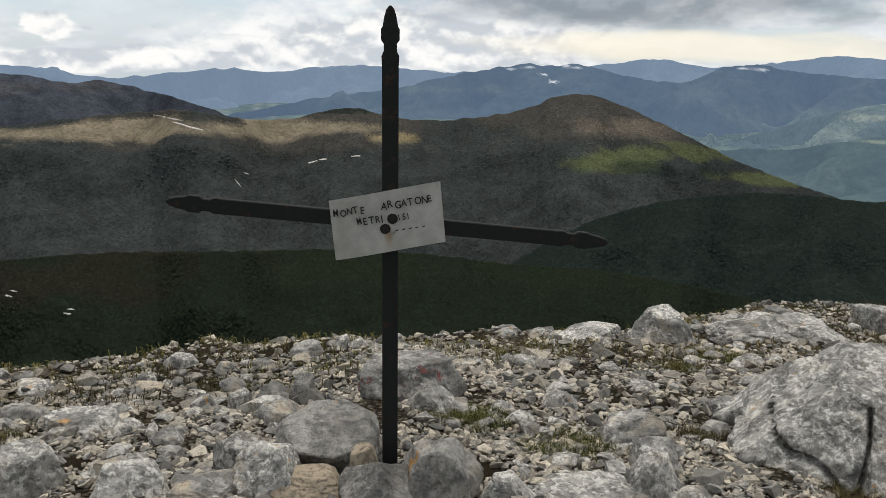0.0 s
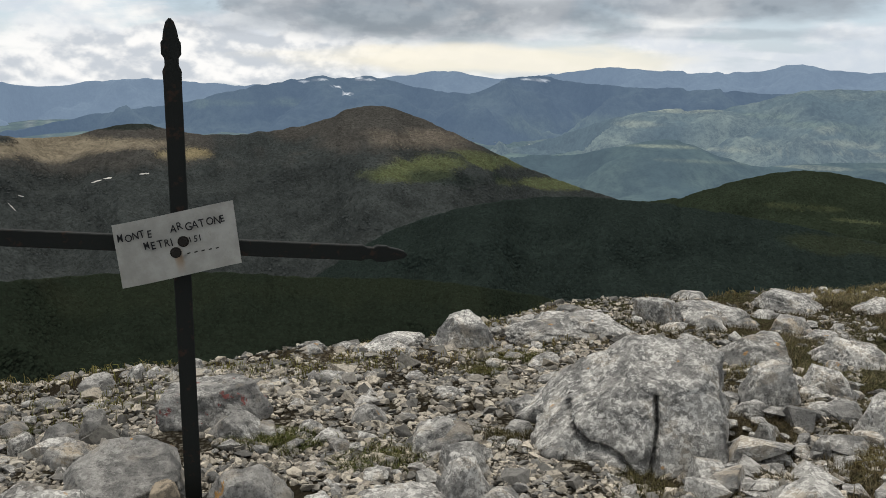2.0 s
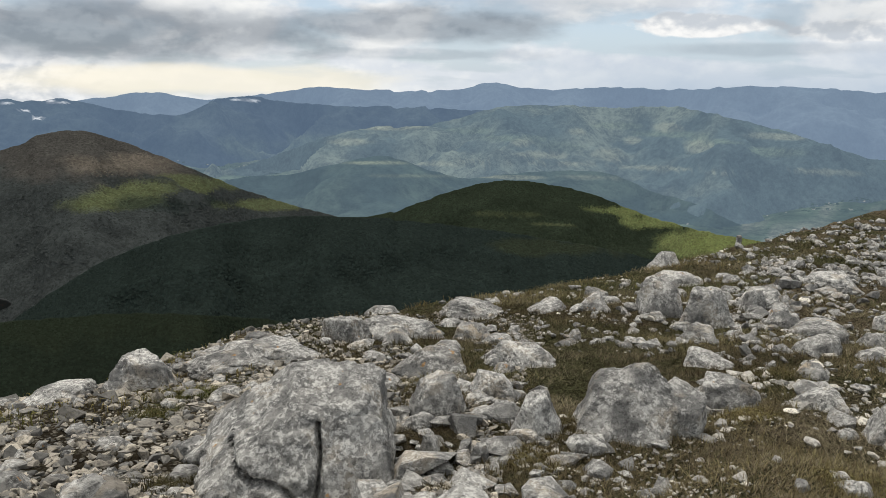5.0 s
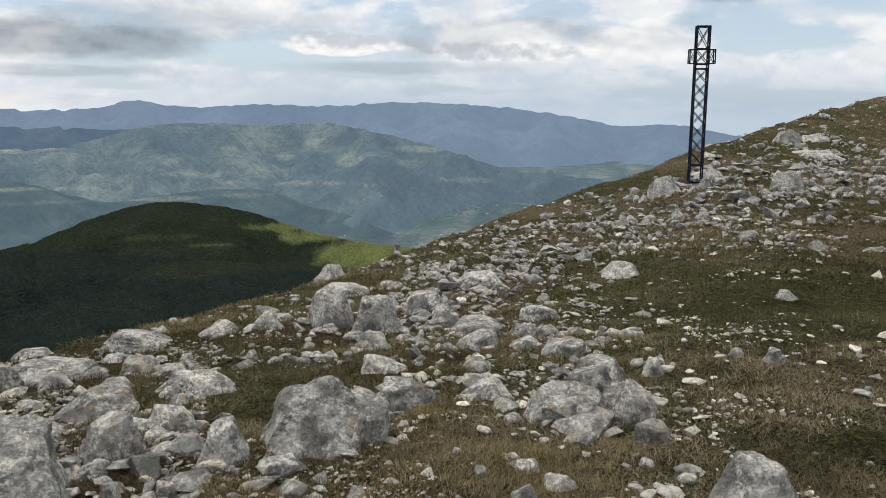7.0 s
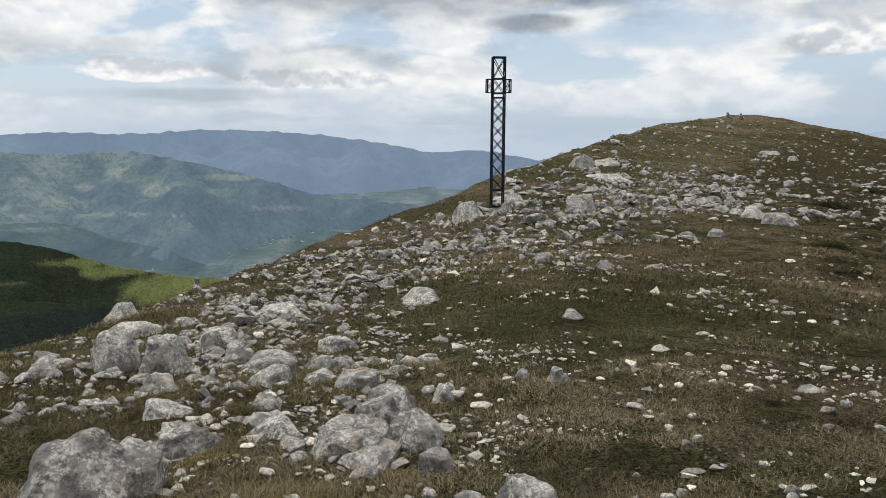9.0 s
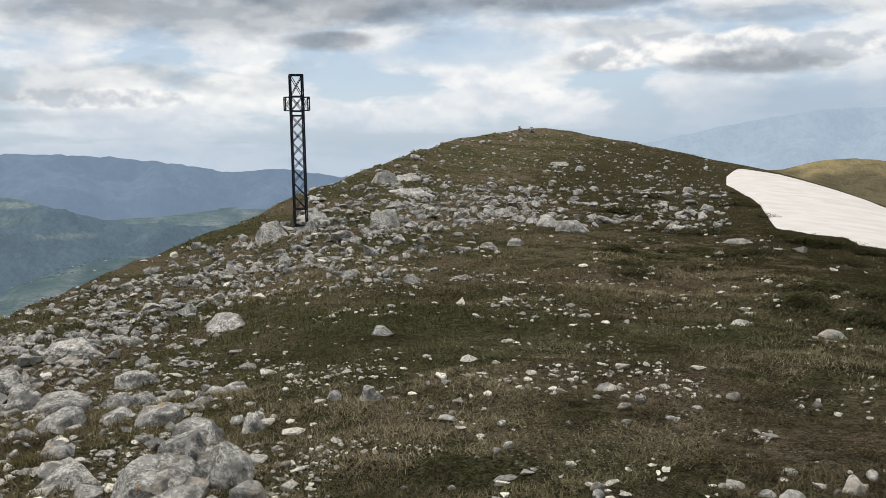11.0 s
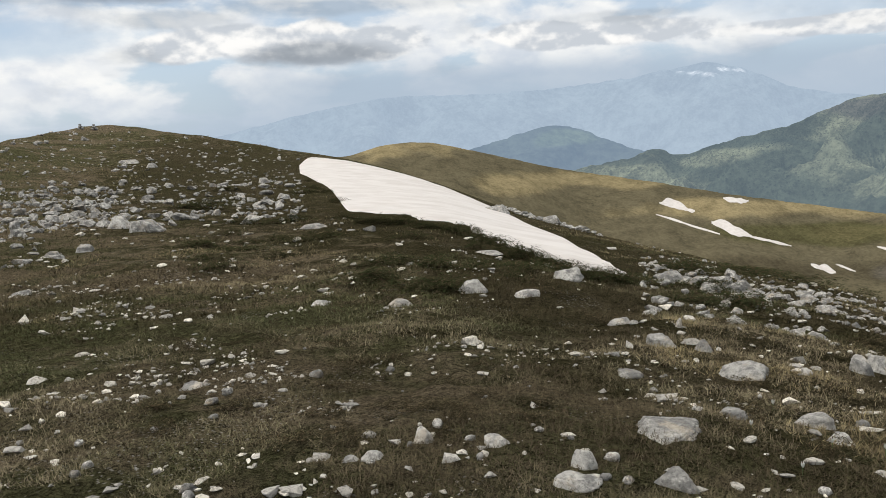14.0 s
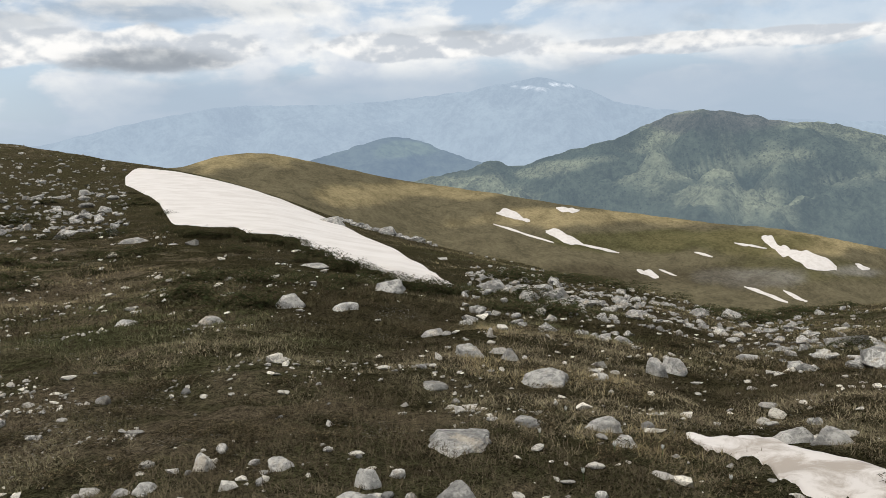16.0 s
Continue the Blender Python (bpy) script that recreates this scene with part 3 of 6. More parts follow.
        V = v[None] * (1 + 0.16 * rng.standard_normal((n, len(v), 1)))
        V = V * s[:, None, None]
        V[:, :, 2] *= squash[:, None]
        down = -pos[:, :2] / np.linalg.norm(pos[:, :2], axis=1)[:, None]
        V[:, :, 2] -= 1.15 * self.slope * np.einsum("nvi,ni->nv", V[:, :, :2], down)
        V = V + pos[:, None, :]
        F = f[None] + (np.arange(n) * len(v))[:, None, None]
        me = tri_mesh(name, V.reshape(-1, 3), F.reshape(-1, 3), True)
        soft = v * np.array((0.45, 0.45, 0.3)) + np.array((0, 0, 0.85))
        soft /= np.linalg.norm(soft, axis=1)[:, None]
        me.normals_split_custom_set_from_vertices(np.tile(soft, (n, 1)).tolist())
        me.materials.append(mat or m_wood)
        set_growth(me, np.repeat(0.84 * dark * col * rng.uniform(0.8, 1.2, (n, 1)), len(v), 0))
        return tagged(new(name, me), label, "woodland", kind="stuff")


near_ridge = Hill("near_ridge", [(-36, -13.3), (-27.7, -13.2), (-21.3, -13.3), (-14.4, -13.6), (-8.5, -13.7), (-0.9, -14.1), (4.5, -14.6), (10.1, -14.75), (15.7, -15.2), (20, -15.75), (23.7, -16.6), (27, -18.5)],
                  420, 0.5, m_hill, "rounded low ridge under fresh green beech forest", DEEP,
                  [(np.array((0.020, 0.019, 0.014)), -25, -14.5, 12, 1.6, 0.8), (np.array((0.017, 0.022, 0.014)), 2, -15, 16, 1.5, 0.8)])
# no cloud casts a shadow here: the ridge's dark base colour includes it
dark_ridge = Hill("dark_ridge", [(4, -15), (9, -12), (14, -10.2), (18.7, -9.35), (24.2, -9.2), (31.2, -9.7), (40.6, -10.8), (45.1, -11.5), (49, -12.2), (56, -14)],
                  900, 0.42, m_hill, "long dark forested ridge, cloud shade painted into its colour", DARK,
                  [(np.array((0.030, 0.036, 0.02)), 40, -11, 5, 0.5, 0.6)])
# sun patches are painted as bright spots; the bluish base stands for haze
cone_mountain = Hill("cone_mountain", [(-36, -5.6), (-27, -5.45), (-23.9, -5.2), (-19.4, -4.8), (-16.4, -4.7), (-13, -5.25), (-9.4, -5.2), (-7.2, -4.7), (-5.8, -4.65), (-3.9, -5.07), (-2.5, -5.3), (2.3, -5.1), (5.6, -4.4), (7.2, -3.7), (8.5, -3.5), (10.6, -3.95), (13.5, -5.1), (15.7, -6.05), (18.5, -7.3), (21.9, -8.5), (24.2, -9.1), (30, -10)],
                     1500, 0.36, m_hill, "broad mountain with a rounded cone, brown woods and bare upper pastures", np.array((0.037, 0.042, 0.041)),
                     [(BARE, 4, -4.5, 14, 2.2, 0.75), (BARE, -8, -6, 14, 1.5, 0.7), (SUNLIT_PASTURE, -24, -5.9, 8, 0.55, 1.0), (SUNLIT_PASTURE, -13.5, -5.9, 5.5, 0.7, 1.0), (SUNLIT_PASTURE, -7, -5.9, 3.5, 0.35, 0.8), (STRAW, -3, -6.5, 2.2, 0.4, 0.7),
                      (np.array((0.13, 0.112, 0.09)), 11, -5.6, 2.6, 0.7, 0.7), (SUNLIT_GREEN, 16.5, -6.9, 5, 0.45, 0.8), (SUNLIT_GREEN, 11, -7.9, 2.6, 0.5, 1.0), (SUNLIT_GREEN, 20, -8.3, 4, 0.3, 0.9), (SUNLIT_GREEN, 13.5, -7.2, 3, 0.35, 0.8),
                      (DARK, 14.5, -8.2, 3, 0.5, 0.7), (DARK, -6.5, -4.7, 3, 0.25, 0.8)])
# haze before this mountain is mixed into its bluish base colours
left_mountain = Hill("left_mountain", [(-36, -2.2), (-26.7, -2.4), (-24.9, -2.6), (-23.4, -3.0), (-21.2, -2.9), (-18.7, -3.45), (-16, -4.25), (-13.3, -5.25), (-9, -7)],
                     2000, 0.4, m_hill, "dark brown wooded mountain tinted bluish for haze, with a few snow remnants", np.array((0.050, 0.056, 0.070)), [(np.array((0.07, 0.068, 0.07)), -27, -3.2, 5, 0.5, 0.5), (np.array((0.04, 0.046, 0.058)), -16, -4.5, 5, 0.6, 0.7)])
# sunlight on the far shoulder is painted in as bright green spots
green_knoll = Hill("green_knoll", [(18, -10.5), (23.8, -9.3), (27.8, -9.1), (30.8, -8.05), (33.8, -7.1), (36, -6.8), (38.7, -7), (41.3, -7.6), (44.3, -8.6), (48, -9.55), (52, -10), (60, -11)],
                   1250, 0.45, m_hill, "rounded knoll under beech forest, sunlight painted bright green on its far shoulder", np.array((0.021, 0.028, 0.018)),
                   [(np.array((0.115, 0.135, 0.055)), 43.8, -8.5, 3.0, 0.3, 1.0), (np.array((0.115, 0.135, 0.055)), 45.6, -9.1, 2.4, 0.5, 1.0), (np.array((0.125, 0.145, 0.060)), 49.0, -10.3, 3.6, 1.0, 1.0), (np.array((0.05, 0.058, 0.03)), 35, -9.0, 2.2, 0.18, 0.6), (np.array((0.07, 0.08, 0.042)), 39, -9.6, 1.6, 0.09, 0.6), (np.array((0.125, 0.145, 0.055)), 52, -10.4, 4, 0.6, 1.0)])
tan_ridge = Hill("tan_ridge", [(94, -3.4), (97, -2.3), (99.7, -2.25), (102.2, -1.7), (105, -1.65), (107.8, -2.3), (112.9, -3.6), (120.3, -5.0), (123.9, -5.7), (129.3, -6.5), (132.8, -7), (137.8, -7.5), (143.1, -8.5), (152, -10)],
                 420, 0.28, m_ridge, "bare tan grass ridge with snow patches", np.array((0.112, 0.098, 0.062)),
                 [(STRAW, 103, -1.8, 7, 0.7, 1.0), (STRAW, 117, -4.6, 9, 0.6, 0.8), (STRAW, 128, -6.6, 9, 0.6, 0.9), (STRAW, 140, -8.2, 8, 0.7, 1.0), (OLIVE, 132, -8.2, 8, 0.7, 0.8), (OLIVE, 140, -10, 6, 0.8, 0.6),
                  (SCREE_GREY, 135.5, -10.4, 4, 0.5, 0.8), (SCREE_GREY, 142, -9.9, 2.5, 0.4, 0.8), (np.array((0.06, 0.05, 0.032)), 127, -10.4, 10, 0.8, 0.6)], rough=0.4)
# these backdrops owe their blue or pale look to haze put in as emission
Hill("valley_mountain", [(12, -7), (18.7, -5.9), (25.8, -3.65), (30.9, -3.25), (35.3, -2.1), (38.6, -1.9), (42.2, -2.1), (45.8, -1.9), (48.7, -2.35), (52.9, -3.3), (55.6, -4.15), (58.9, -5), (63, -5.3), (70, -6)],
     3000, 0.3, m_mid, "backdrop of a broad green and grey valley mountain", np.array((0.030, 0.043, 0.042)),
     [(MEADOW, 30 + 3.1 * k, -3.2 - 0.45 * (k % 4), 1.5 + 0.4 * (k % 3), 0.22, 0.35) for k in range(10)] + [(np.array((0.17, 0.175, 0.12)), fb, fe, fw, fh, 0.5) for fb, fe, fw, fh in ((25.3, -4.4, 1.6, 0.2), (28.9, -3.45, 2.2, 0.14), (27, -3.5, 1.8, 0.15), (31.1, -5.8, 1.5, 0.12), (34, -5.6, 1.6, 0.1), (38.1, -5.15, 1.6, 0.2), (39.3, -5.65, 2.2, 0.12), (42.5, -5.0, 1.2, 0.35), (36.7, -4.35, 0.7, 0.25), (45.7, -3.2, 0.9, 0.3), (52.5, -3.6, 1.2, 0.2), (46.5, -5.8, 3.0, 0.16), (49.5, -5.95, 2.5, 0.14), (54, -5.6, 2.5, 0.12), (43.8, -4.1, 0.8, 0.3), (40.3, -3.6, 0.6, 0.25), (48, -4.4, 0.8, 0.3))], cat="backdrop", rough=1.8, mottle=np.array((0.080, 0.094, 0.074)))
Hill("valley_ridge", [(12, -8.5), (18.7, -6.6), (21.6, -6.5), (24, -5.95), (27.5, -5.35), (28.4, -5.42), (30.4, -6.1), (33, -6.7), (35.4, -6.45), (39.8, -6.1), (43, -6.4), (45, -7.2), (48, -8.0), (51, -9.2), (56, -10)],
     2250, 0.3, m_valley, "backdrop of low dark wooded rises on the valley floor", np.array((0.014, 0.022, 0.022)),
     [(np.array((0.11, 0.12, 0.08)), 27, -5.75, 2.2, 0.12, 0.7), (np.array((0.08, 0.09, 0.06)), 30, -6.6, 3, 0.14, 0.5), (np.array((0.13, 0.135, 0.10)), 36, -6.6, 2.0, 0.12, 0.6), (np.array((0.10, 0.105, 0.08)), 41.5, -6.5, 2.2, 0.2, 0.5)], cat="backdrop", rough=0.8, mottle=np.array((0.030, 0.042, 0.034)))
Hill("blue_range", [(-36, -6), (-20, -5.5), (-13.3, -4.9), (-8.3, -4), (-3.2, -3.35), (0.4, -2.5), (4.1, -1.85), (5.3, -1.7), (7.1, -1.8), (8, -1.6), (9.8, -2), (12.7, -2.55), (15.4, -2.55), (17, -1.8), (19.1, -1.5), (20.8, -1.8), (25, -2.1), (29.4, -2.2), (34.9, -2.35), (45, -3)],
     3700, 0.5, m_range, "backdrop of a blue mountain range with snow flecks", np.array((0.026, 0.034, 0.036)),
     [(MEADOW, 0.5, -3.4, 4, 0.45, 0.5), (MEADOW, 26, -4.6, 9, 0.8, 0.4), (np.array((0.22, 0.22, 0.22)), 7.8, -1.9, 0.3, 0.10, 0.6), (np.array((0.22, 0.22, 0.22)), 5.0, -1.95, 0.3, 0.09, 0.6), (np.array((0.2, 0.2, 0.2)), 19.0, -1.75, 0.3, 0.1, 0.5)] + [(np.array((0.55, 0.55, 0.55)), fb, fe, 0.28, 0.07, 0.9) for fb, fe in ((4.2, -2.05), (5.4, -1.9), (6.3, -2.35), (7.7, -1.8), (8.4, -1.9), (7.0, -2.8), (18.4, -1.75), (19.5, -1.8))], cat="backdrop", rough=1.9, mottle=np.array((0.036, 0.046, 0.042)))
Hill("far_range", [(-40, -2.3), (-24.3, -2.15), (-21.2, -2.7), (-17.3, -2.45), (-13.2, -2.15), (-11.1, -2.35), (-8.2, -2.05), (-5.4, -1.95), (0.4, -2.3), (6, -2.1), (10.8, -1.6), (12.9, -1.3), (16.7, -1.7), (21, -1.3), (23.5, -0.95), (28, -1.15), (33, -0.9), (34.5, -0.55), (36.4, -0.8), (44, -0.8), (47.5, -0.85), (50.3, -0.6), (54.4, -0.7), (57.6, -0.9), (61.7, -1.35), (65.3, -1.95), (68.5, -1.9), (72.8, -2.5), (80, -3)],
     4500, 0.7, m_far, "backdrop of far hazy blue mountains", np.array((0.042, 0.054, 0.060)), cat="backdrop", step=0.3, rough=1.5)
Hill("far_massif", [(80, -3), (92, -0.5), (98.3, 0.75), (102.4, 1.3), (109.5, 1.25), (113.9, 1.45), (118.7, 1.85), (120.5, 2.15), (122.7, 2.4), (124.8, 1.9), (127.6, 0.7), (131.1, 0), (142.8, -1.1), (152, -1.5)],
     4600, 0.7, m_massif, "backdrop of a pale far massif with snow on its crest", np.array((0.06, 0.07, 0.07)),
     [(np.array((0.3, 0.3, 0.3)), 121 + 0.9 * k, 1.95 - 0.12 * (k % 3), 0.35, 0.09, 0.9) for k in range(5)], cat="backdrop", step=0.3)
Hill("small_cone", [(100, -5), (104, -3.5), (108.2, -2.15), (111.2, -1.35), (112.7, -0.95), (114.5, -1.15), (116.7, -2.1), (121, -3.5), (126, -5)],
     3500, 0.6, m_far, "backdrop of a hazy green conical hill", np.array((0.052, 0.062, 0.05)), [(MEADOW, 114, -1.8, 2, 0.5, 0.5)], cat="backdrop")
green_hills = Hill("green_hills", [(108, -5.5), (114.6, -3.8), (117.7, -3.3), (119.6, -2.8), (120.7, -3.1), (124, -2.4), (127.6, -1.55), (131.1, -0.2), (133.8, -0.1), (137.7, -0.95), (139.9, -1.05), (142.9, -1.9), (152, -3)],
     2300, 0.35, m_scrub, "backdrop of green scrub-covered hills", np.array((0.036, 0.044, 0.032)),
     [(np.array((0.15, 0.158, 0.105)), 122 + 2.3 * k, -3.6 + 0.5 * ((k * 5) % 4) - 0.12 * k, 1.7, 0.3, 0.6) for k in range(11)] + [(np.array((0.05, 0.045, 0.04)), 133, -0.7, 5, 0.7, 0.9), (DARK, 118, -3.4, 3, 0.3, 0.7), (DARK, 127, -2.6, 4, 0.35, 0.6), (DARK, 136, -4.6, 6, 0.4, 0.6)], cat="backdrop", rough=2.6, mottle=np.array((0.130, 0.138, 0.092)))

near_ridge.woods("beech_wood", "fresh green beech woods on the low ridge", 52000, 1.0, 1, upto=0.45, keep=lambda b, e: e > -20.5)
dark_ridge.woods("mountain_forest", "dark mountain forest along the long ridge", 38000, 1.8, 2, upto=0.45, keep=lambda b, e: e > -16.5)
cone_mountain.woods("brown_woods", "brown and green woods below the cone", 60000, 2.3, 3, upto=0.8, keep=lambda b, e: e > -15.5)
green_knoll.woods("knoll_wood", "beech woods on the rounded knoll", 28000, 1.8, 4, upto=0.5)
green_hills.woods("hill_scrub", "dark scrub and hedges on the hazy green hills", 15000, 2.6, 5, upto=0.6, mat=m_scrub, dark=0.6)


def valley_scrub():
    """Hedges, orchards and hamlets far down on the valley floor."""
    rng = np.random.default_rng(77)
    b, r = rng.uniform(10, 76, 16000), rng.uniform(1500, 3300, 16000)
    x, y = r * np.sin(np.radians(b)), r * np.cos(np.radians(b))
    ok = fbm(x / 150, y / 150, 3, 78) > -0.1
    x, y = x[ok], y[ok]
    n = len(x)
    v, f = BALLS[1]
    f = f[v[f].mean(1)[:, 2] > 0.1]
    s = rng.uniform(1.6, 5.0, n)
    V = v[None] * (1 + 0.25 * rng.standard_normal((n, len(v), 1))) * s[:, None, None]
    V[:, :, 2] *= 0.5
    V = V + np.stack((x, y, height(x, y)), -1)[:, None, :]
    me = tri_mesh("valley_scrub", V.reshape(-1, 3), (f[None] + (np.arange(n) * len(v))[:, None, None]).reshape(-1, 3), True)
    me.materials.append(m_valley)
    tone = np.where(rng.random(n)[:, None] < 0.86, np.array((0.012, 0.022, 0.012)), np.array((0.22, 0.21, 0.19)))
    set_growth(me, np.repeat(tone, len(v), 0))
    return tagged(new("valley_scrub", me), "scrub, hedges and pale hamlets on the valley floor", "scrub", kind="stuff")


valley_scrub()


def ribbon_patch(name, hill, b0, e0, b1, e1, wide, label, seed):
    """A snow remnant lying on a hill's face from one (bearing, elevation) to another, wide degrees across."""
    rng = np.random.default_rng(seed)
    n = 40
    t = np.linspace(0, 1, n)
    half = wide / 2 * np.sin(np.pi * np.clip(t, 0.03, 0.97)) ** 0.6 * (1 + 0.4 * fbm(t * 4 + 3, t * 0 + seed, 2, seed + 7))
    mid_b, mid_e = b0 + (b1 - b0) * t, e0 + (e1 - e0) * t + wide * 0.22 * vnoise(t * 3.5, t * 0 + seed, seed)
    cols = []
    for s in (-1, -0.5, 0, 0.5, 1):
        cols.append([hill.place(mb, me_ + s * h) for mb, me_, h in zip(mid_b, mid_e, half)])
    A = np.array(cols)
    A[:, :, 2] += 0.0009 * np.hypot(A[:, :, 0], A[:, :, 1]) * np.array((0.2, 1, 1, 1, 0.2))[:, None]
    me = grid_mesh(name, A[:, :, 0], A[:, :, 1], A[:, :, 2])
    me.materials.append(m_snow)
    return tagged(new(name, me), label, "snow patch", group="snow remnants")


for k, (b0, e0, b1, e1, w) in enumerate(((119.7, -6.05, 121.9, -6.75, 0.5), (122.9, -7.35, 125.3, -8.35, 0.5), (125.0, -8.3, 127.6, -8.95, 0.16), (123.6, -6.0, 125.1, -6.15, 0.32), (119.5, -6.9, 123.4, -8.2, 0.14),
                                         (128.7, -10.0, 130.1, -10.5, 0.42), (136.3, -8.1, 138.2, -9.0, 0.75), (137.6, -8.9, 140.6, -9.75, 0.8), (134.7, -8.3, 136.6, -8.65, 0.16), (135.3, -11.0, 137.9, -11.9, 0.2),
                                         (137.6, -11.2, 139.0, -11.8, 0.22), (132.3, -8.9, 133.4, -9.2, 0.12), (130.1, -10.0, 131.2, -10.4, 0.12), (141.6, -9.5, 142.4, -9.75, 0.25))):
    ribbon_patch("snow_patch", tan_ridge, b0, e0, b1, e1, w, "small white snow remnant on the tan grass ridge", k)
for k, (b0, e0, b1, e1, w) in enumerate(((-18.3, -5.0, -16.6, -5.4, 0.06), (-17.2, -5.45, -15.4, -6.0, 0.09), (-8.9, -8.15, -8.2, -8.0, 0.06), (-8.2, -7.95, -7.7, -7.9, 0.05), (-6.1, -7.75, -5.5, -7.7, 0.05), (-13.6, -9.1, -13.2, -9.6, 0.05), (-13.0, -8.7, -12.7, -8.8, 0.04))):
    ribbon_patch("snow_patch", cone_mountain, b0, e0, b1, e1, w, "thin snow streak in a gully of the brown mountain", 40 + k)
for k, (b0, e0, b1, e1, w) in enumerate(((-24.5, -16.7, -24.0, -16.8, 0.10), (-24.2, -16.5, -23.8, -16.55, 0.06), (-27.6, -15.3, -27.2, -15.4, 0.09), (-27.3, -15.05, -26.9, -15.15, 0.06))):
    ribbon_patch("snow_patch", near_ridge, b0, e0, b1, e1, w, "small snow remnant among the woods", 60 + k)


# ---- snow on the summit flank ----
def range_at(b, e):
    """How far off the ground is seen at a bearing and elevation from the eye."""
    re = float(brow(np.array([b]))[0][0])
    r = np.exp(np.linspace(math.log(2.0), math.log(re * 0.995), 900))
    z = height(r * math.sin(radians(b)), r * math.cos(radians(b)))
    el = np.degrees(np.arctan2(z - EYE, r))
    k = int(np.argmax(el > e))
    return float(r[k]) if el[k] > e else re * 0.995


def snow_sheet(name, lower, upper, label, thick, rows=26, cols=150, mat=None):
    """Snow between two edges, each given as (bearing, elevation) knots; rounded off at its rim."""
    lb, le = (np.array(c, float) for c in zip(*lower))
    ub, ue = (np.array(c, float) for c in zip(*upper))
    b = np.linspace(lb[0], lb[-1], cols)
    lo = np.array([range_at(x, e) for x, e in zip(b, np.interp(b, lb, le) + 0.03 * fbm(b * 1.1, b * 0, 3, 77))])
    hi = np.array([range_at(x, e) for x, e in zip(b, np.interp(b, ub, ue) + 0.03 * fbm(b * 1.3, b * 0, 3, 79))])
    for _ in range(2):
        lo, hi = (np.convolve(np.pad(q, 2, mode="edge"), np.ones(5) / 5, mode="valid") for q in (lo, hi))
    lo = lo * (1 + 0.012 * fbm(b * 2.2, b * 0 + 4, 4, 77, 0.6))
    hi = np.maximum(hi, lo * 1.01)
    t = np.linspace(0, 1, rows)[:, None]
    r = lo[None] + (hi - lo)[None] * t
    B = np.radians(b)[None] + 0 * r
    X, Y = r * np.sin(B), r * np.cos(B)
    side = np.minimum(np.linspace(0, 1, cols), np.linspace(1, 0, cols))[None] * 25
    rim = np.clip(np.minimum(np.minimum(t, 1 - t) * 10, side), 0, 1) ** 0.5
    thick = thick * np.clip((hi - lo) / 9, 0.15, 1)[None]
    ground_z = height(X, Y)
    level = np.maximum(height(X, Y, 0.0) + thick + 0.03 * fbm(X / 12.0, Y / 12.0, 2, 91), ground_z + 0.02)
    Z = (ground_z - 0.06) * (1 - rim) + level * rim
    me = grid_mesh(name, X, Y, Z)
    me.materials.append(mat or m_snow)
    return tagged(new(name, me), label, "snow field")


SNOW_LOW, SNOW_UP = [(96.6, -3.0), (97.3, -3.5), (98.4, -4.05), (99.2, -4.9), (99.4, -5.75), (101.2, -6.05), (103.4, -6.2), (106.3, -6.9), (107.8, -7.4), (110, -8.5), (113.7, -9.75), (117.6, -10.45)], [(96.6, -2.9), (96.9, -2.35), (97.25, -2.05), (99.85, -2.43), (102.5, -3.12), (106.0, -4.5), (110.2, -6.54), (113.7, -8.31), (116.5, -9.75), (117.6, -10.34)]
snow_sheet("snow_field", SNOW_LOW, SNOW_UP, "large smooth old snow field, slightly pinkish with dust", 0.10)
REST_LOW, REST_UP = [(131.5, -17.80), (133.0, -18.73), (136.1, -18.99), (136.9, -19.69), (138.4, -20.32), (142.2, -20.35), (148.2, -20.65)], [(131.5, -17.75), (133.3, -18.07), (135.5, -17.77), (137.6, -18.02), (139.9, -18.15), (142.3, -18.55), (148.2, -20.05)]
snow_sheet("snow_remnant", REST_LOW, REST_UP, "thin dirty snow remnant between rocks on the flank", 0.07, 14, 90, m_dirty_snow)


# ---- rocks ----
def vnoise3(p, seed=0):
    """Smooth value noise from -1 to 1 at points in space."""
    q = np.floor(p)
    f = p - q
    f = f * f * (3 - 2 * f)
    out = 0.0
    for dx in (0, 1):
        for dy in (0, 1):
            for dz in (0, 1):
                h = lattice(q[:, 0] + dx + 57 * (q[:, 2] + dz), q[:, 1] + dy - 113 * (q[:, 2] + dz), seed)
                out = out + h * (f[:, 0] if dx else 1 - f[:, 0]) * (f[:, 1] if dy else 1 - f[:, 1]) * (f[:, 2] if dz else 1 - f[:, 2])
    return out * 2 - 1


def fbm3(p, octaves, seed, gain=0.5):
    total, amp, k = 0.0, 1.0, 1.0
    for o in range(octaves):
        total = total + amp * vnoise3(p * k + 11.7 * o, seed + o)
        amp, k = amp * gain, k * 2.1
    return total


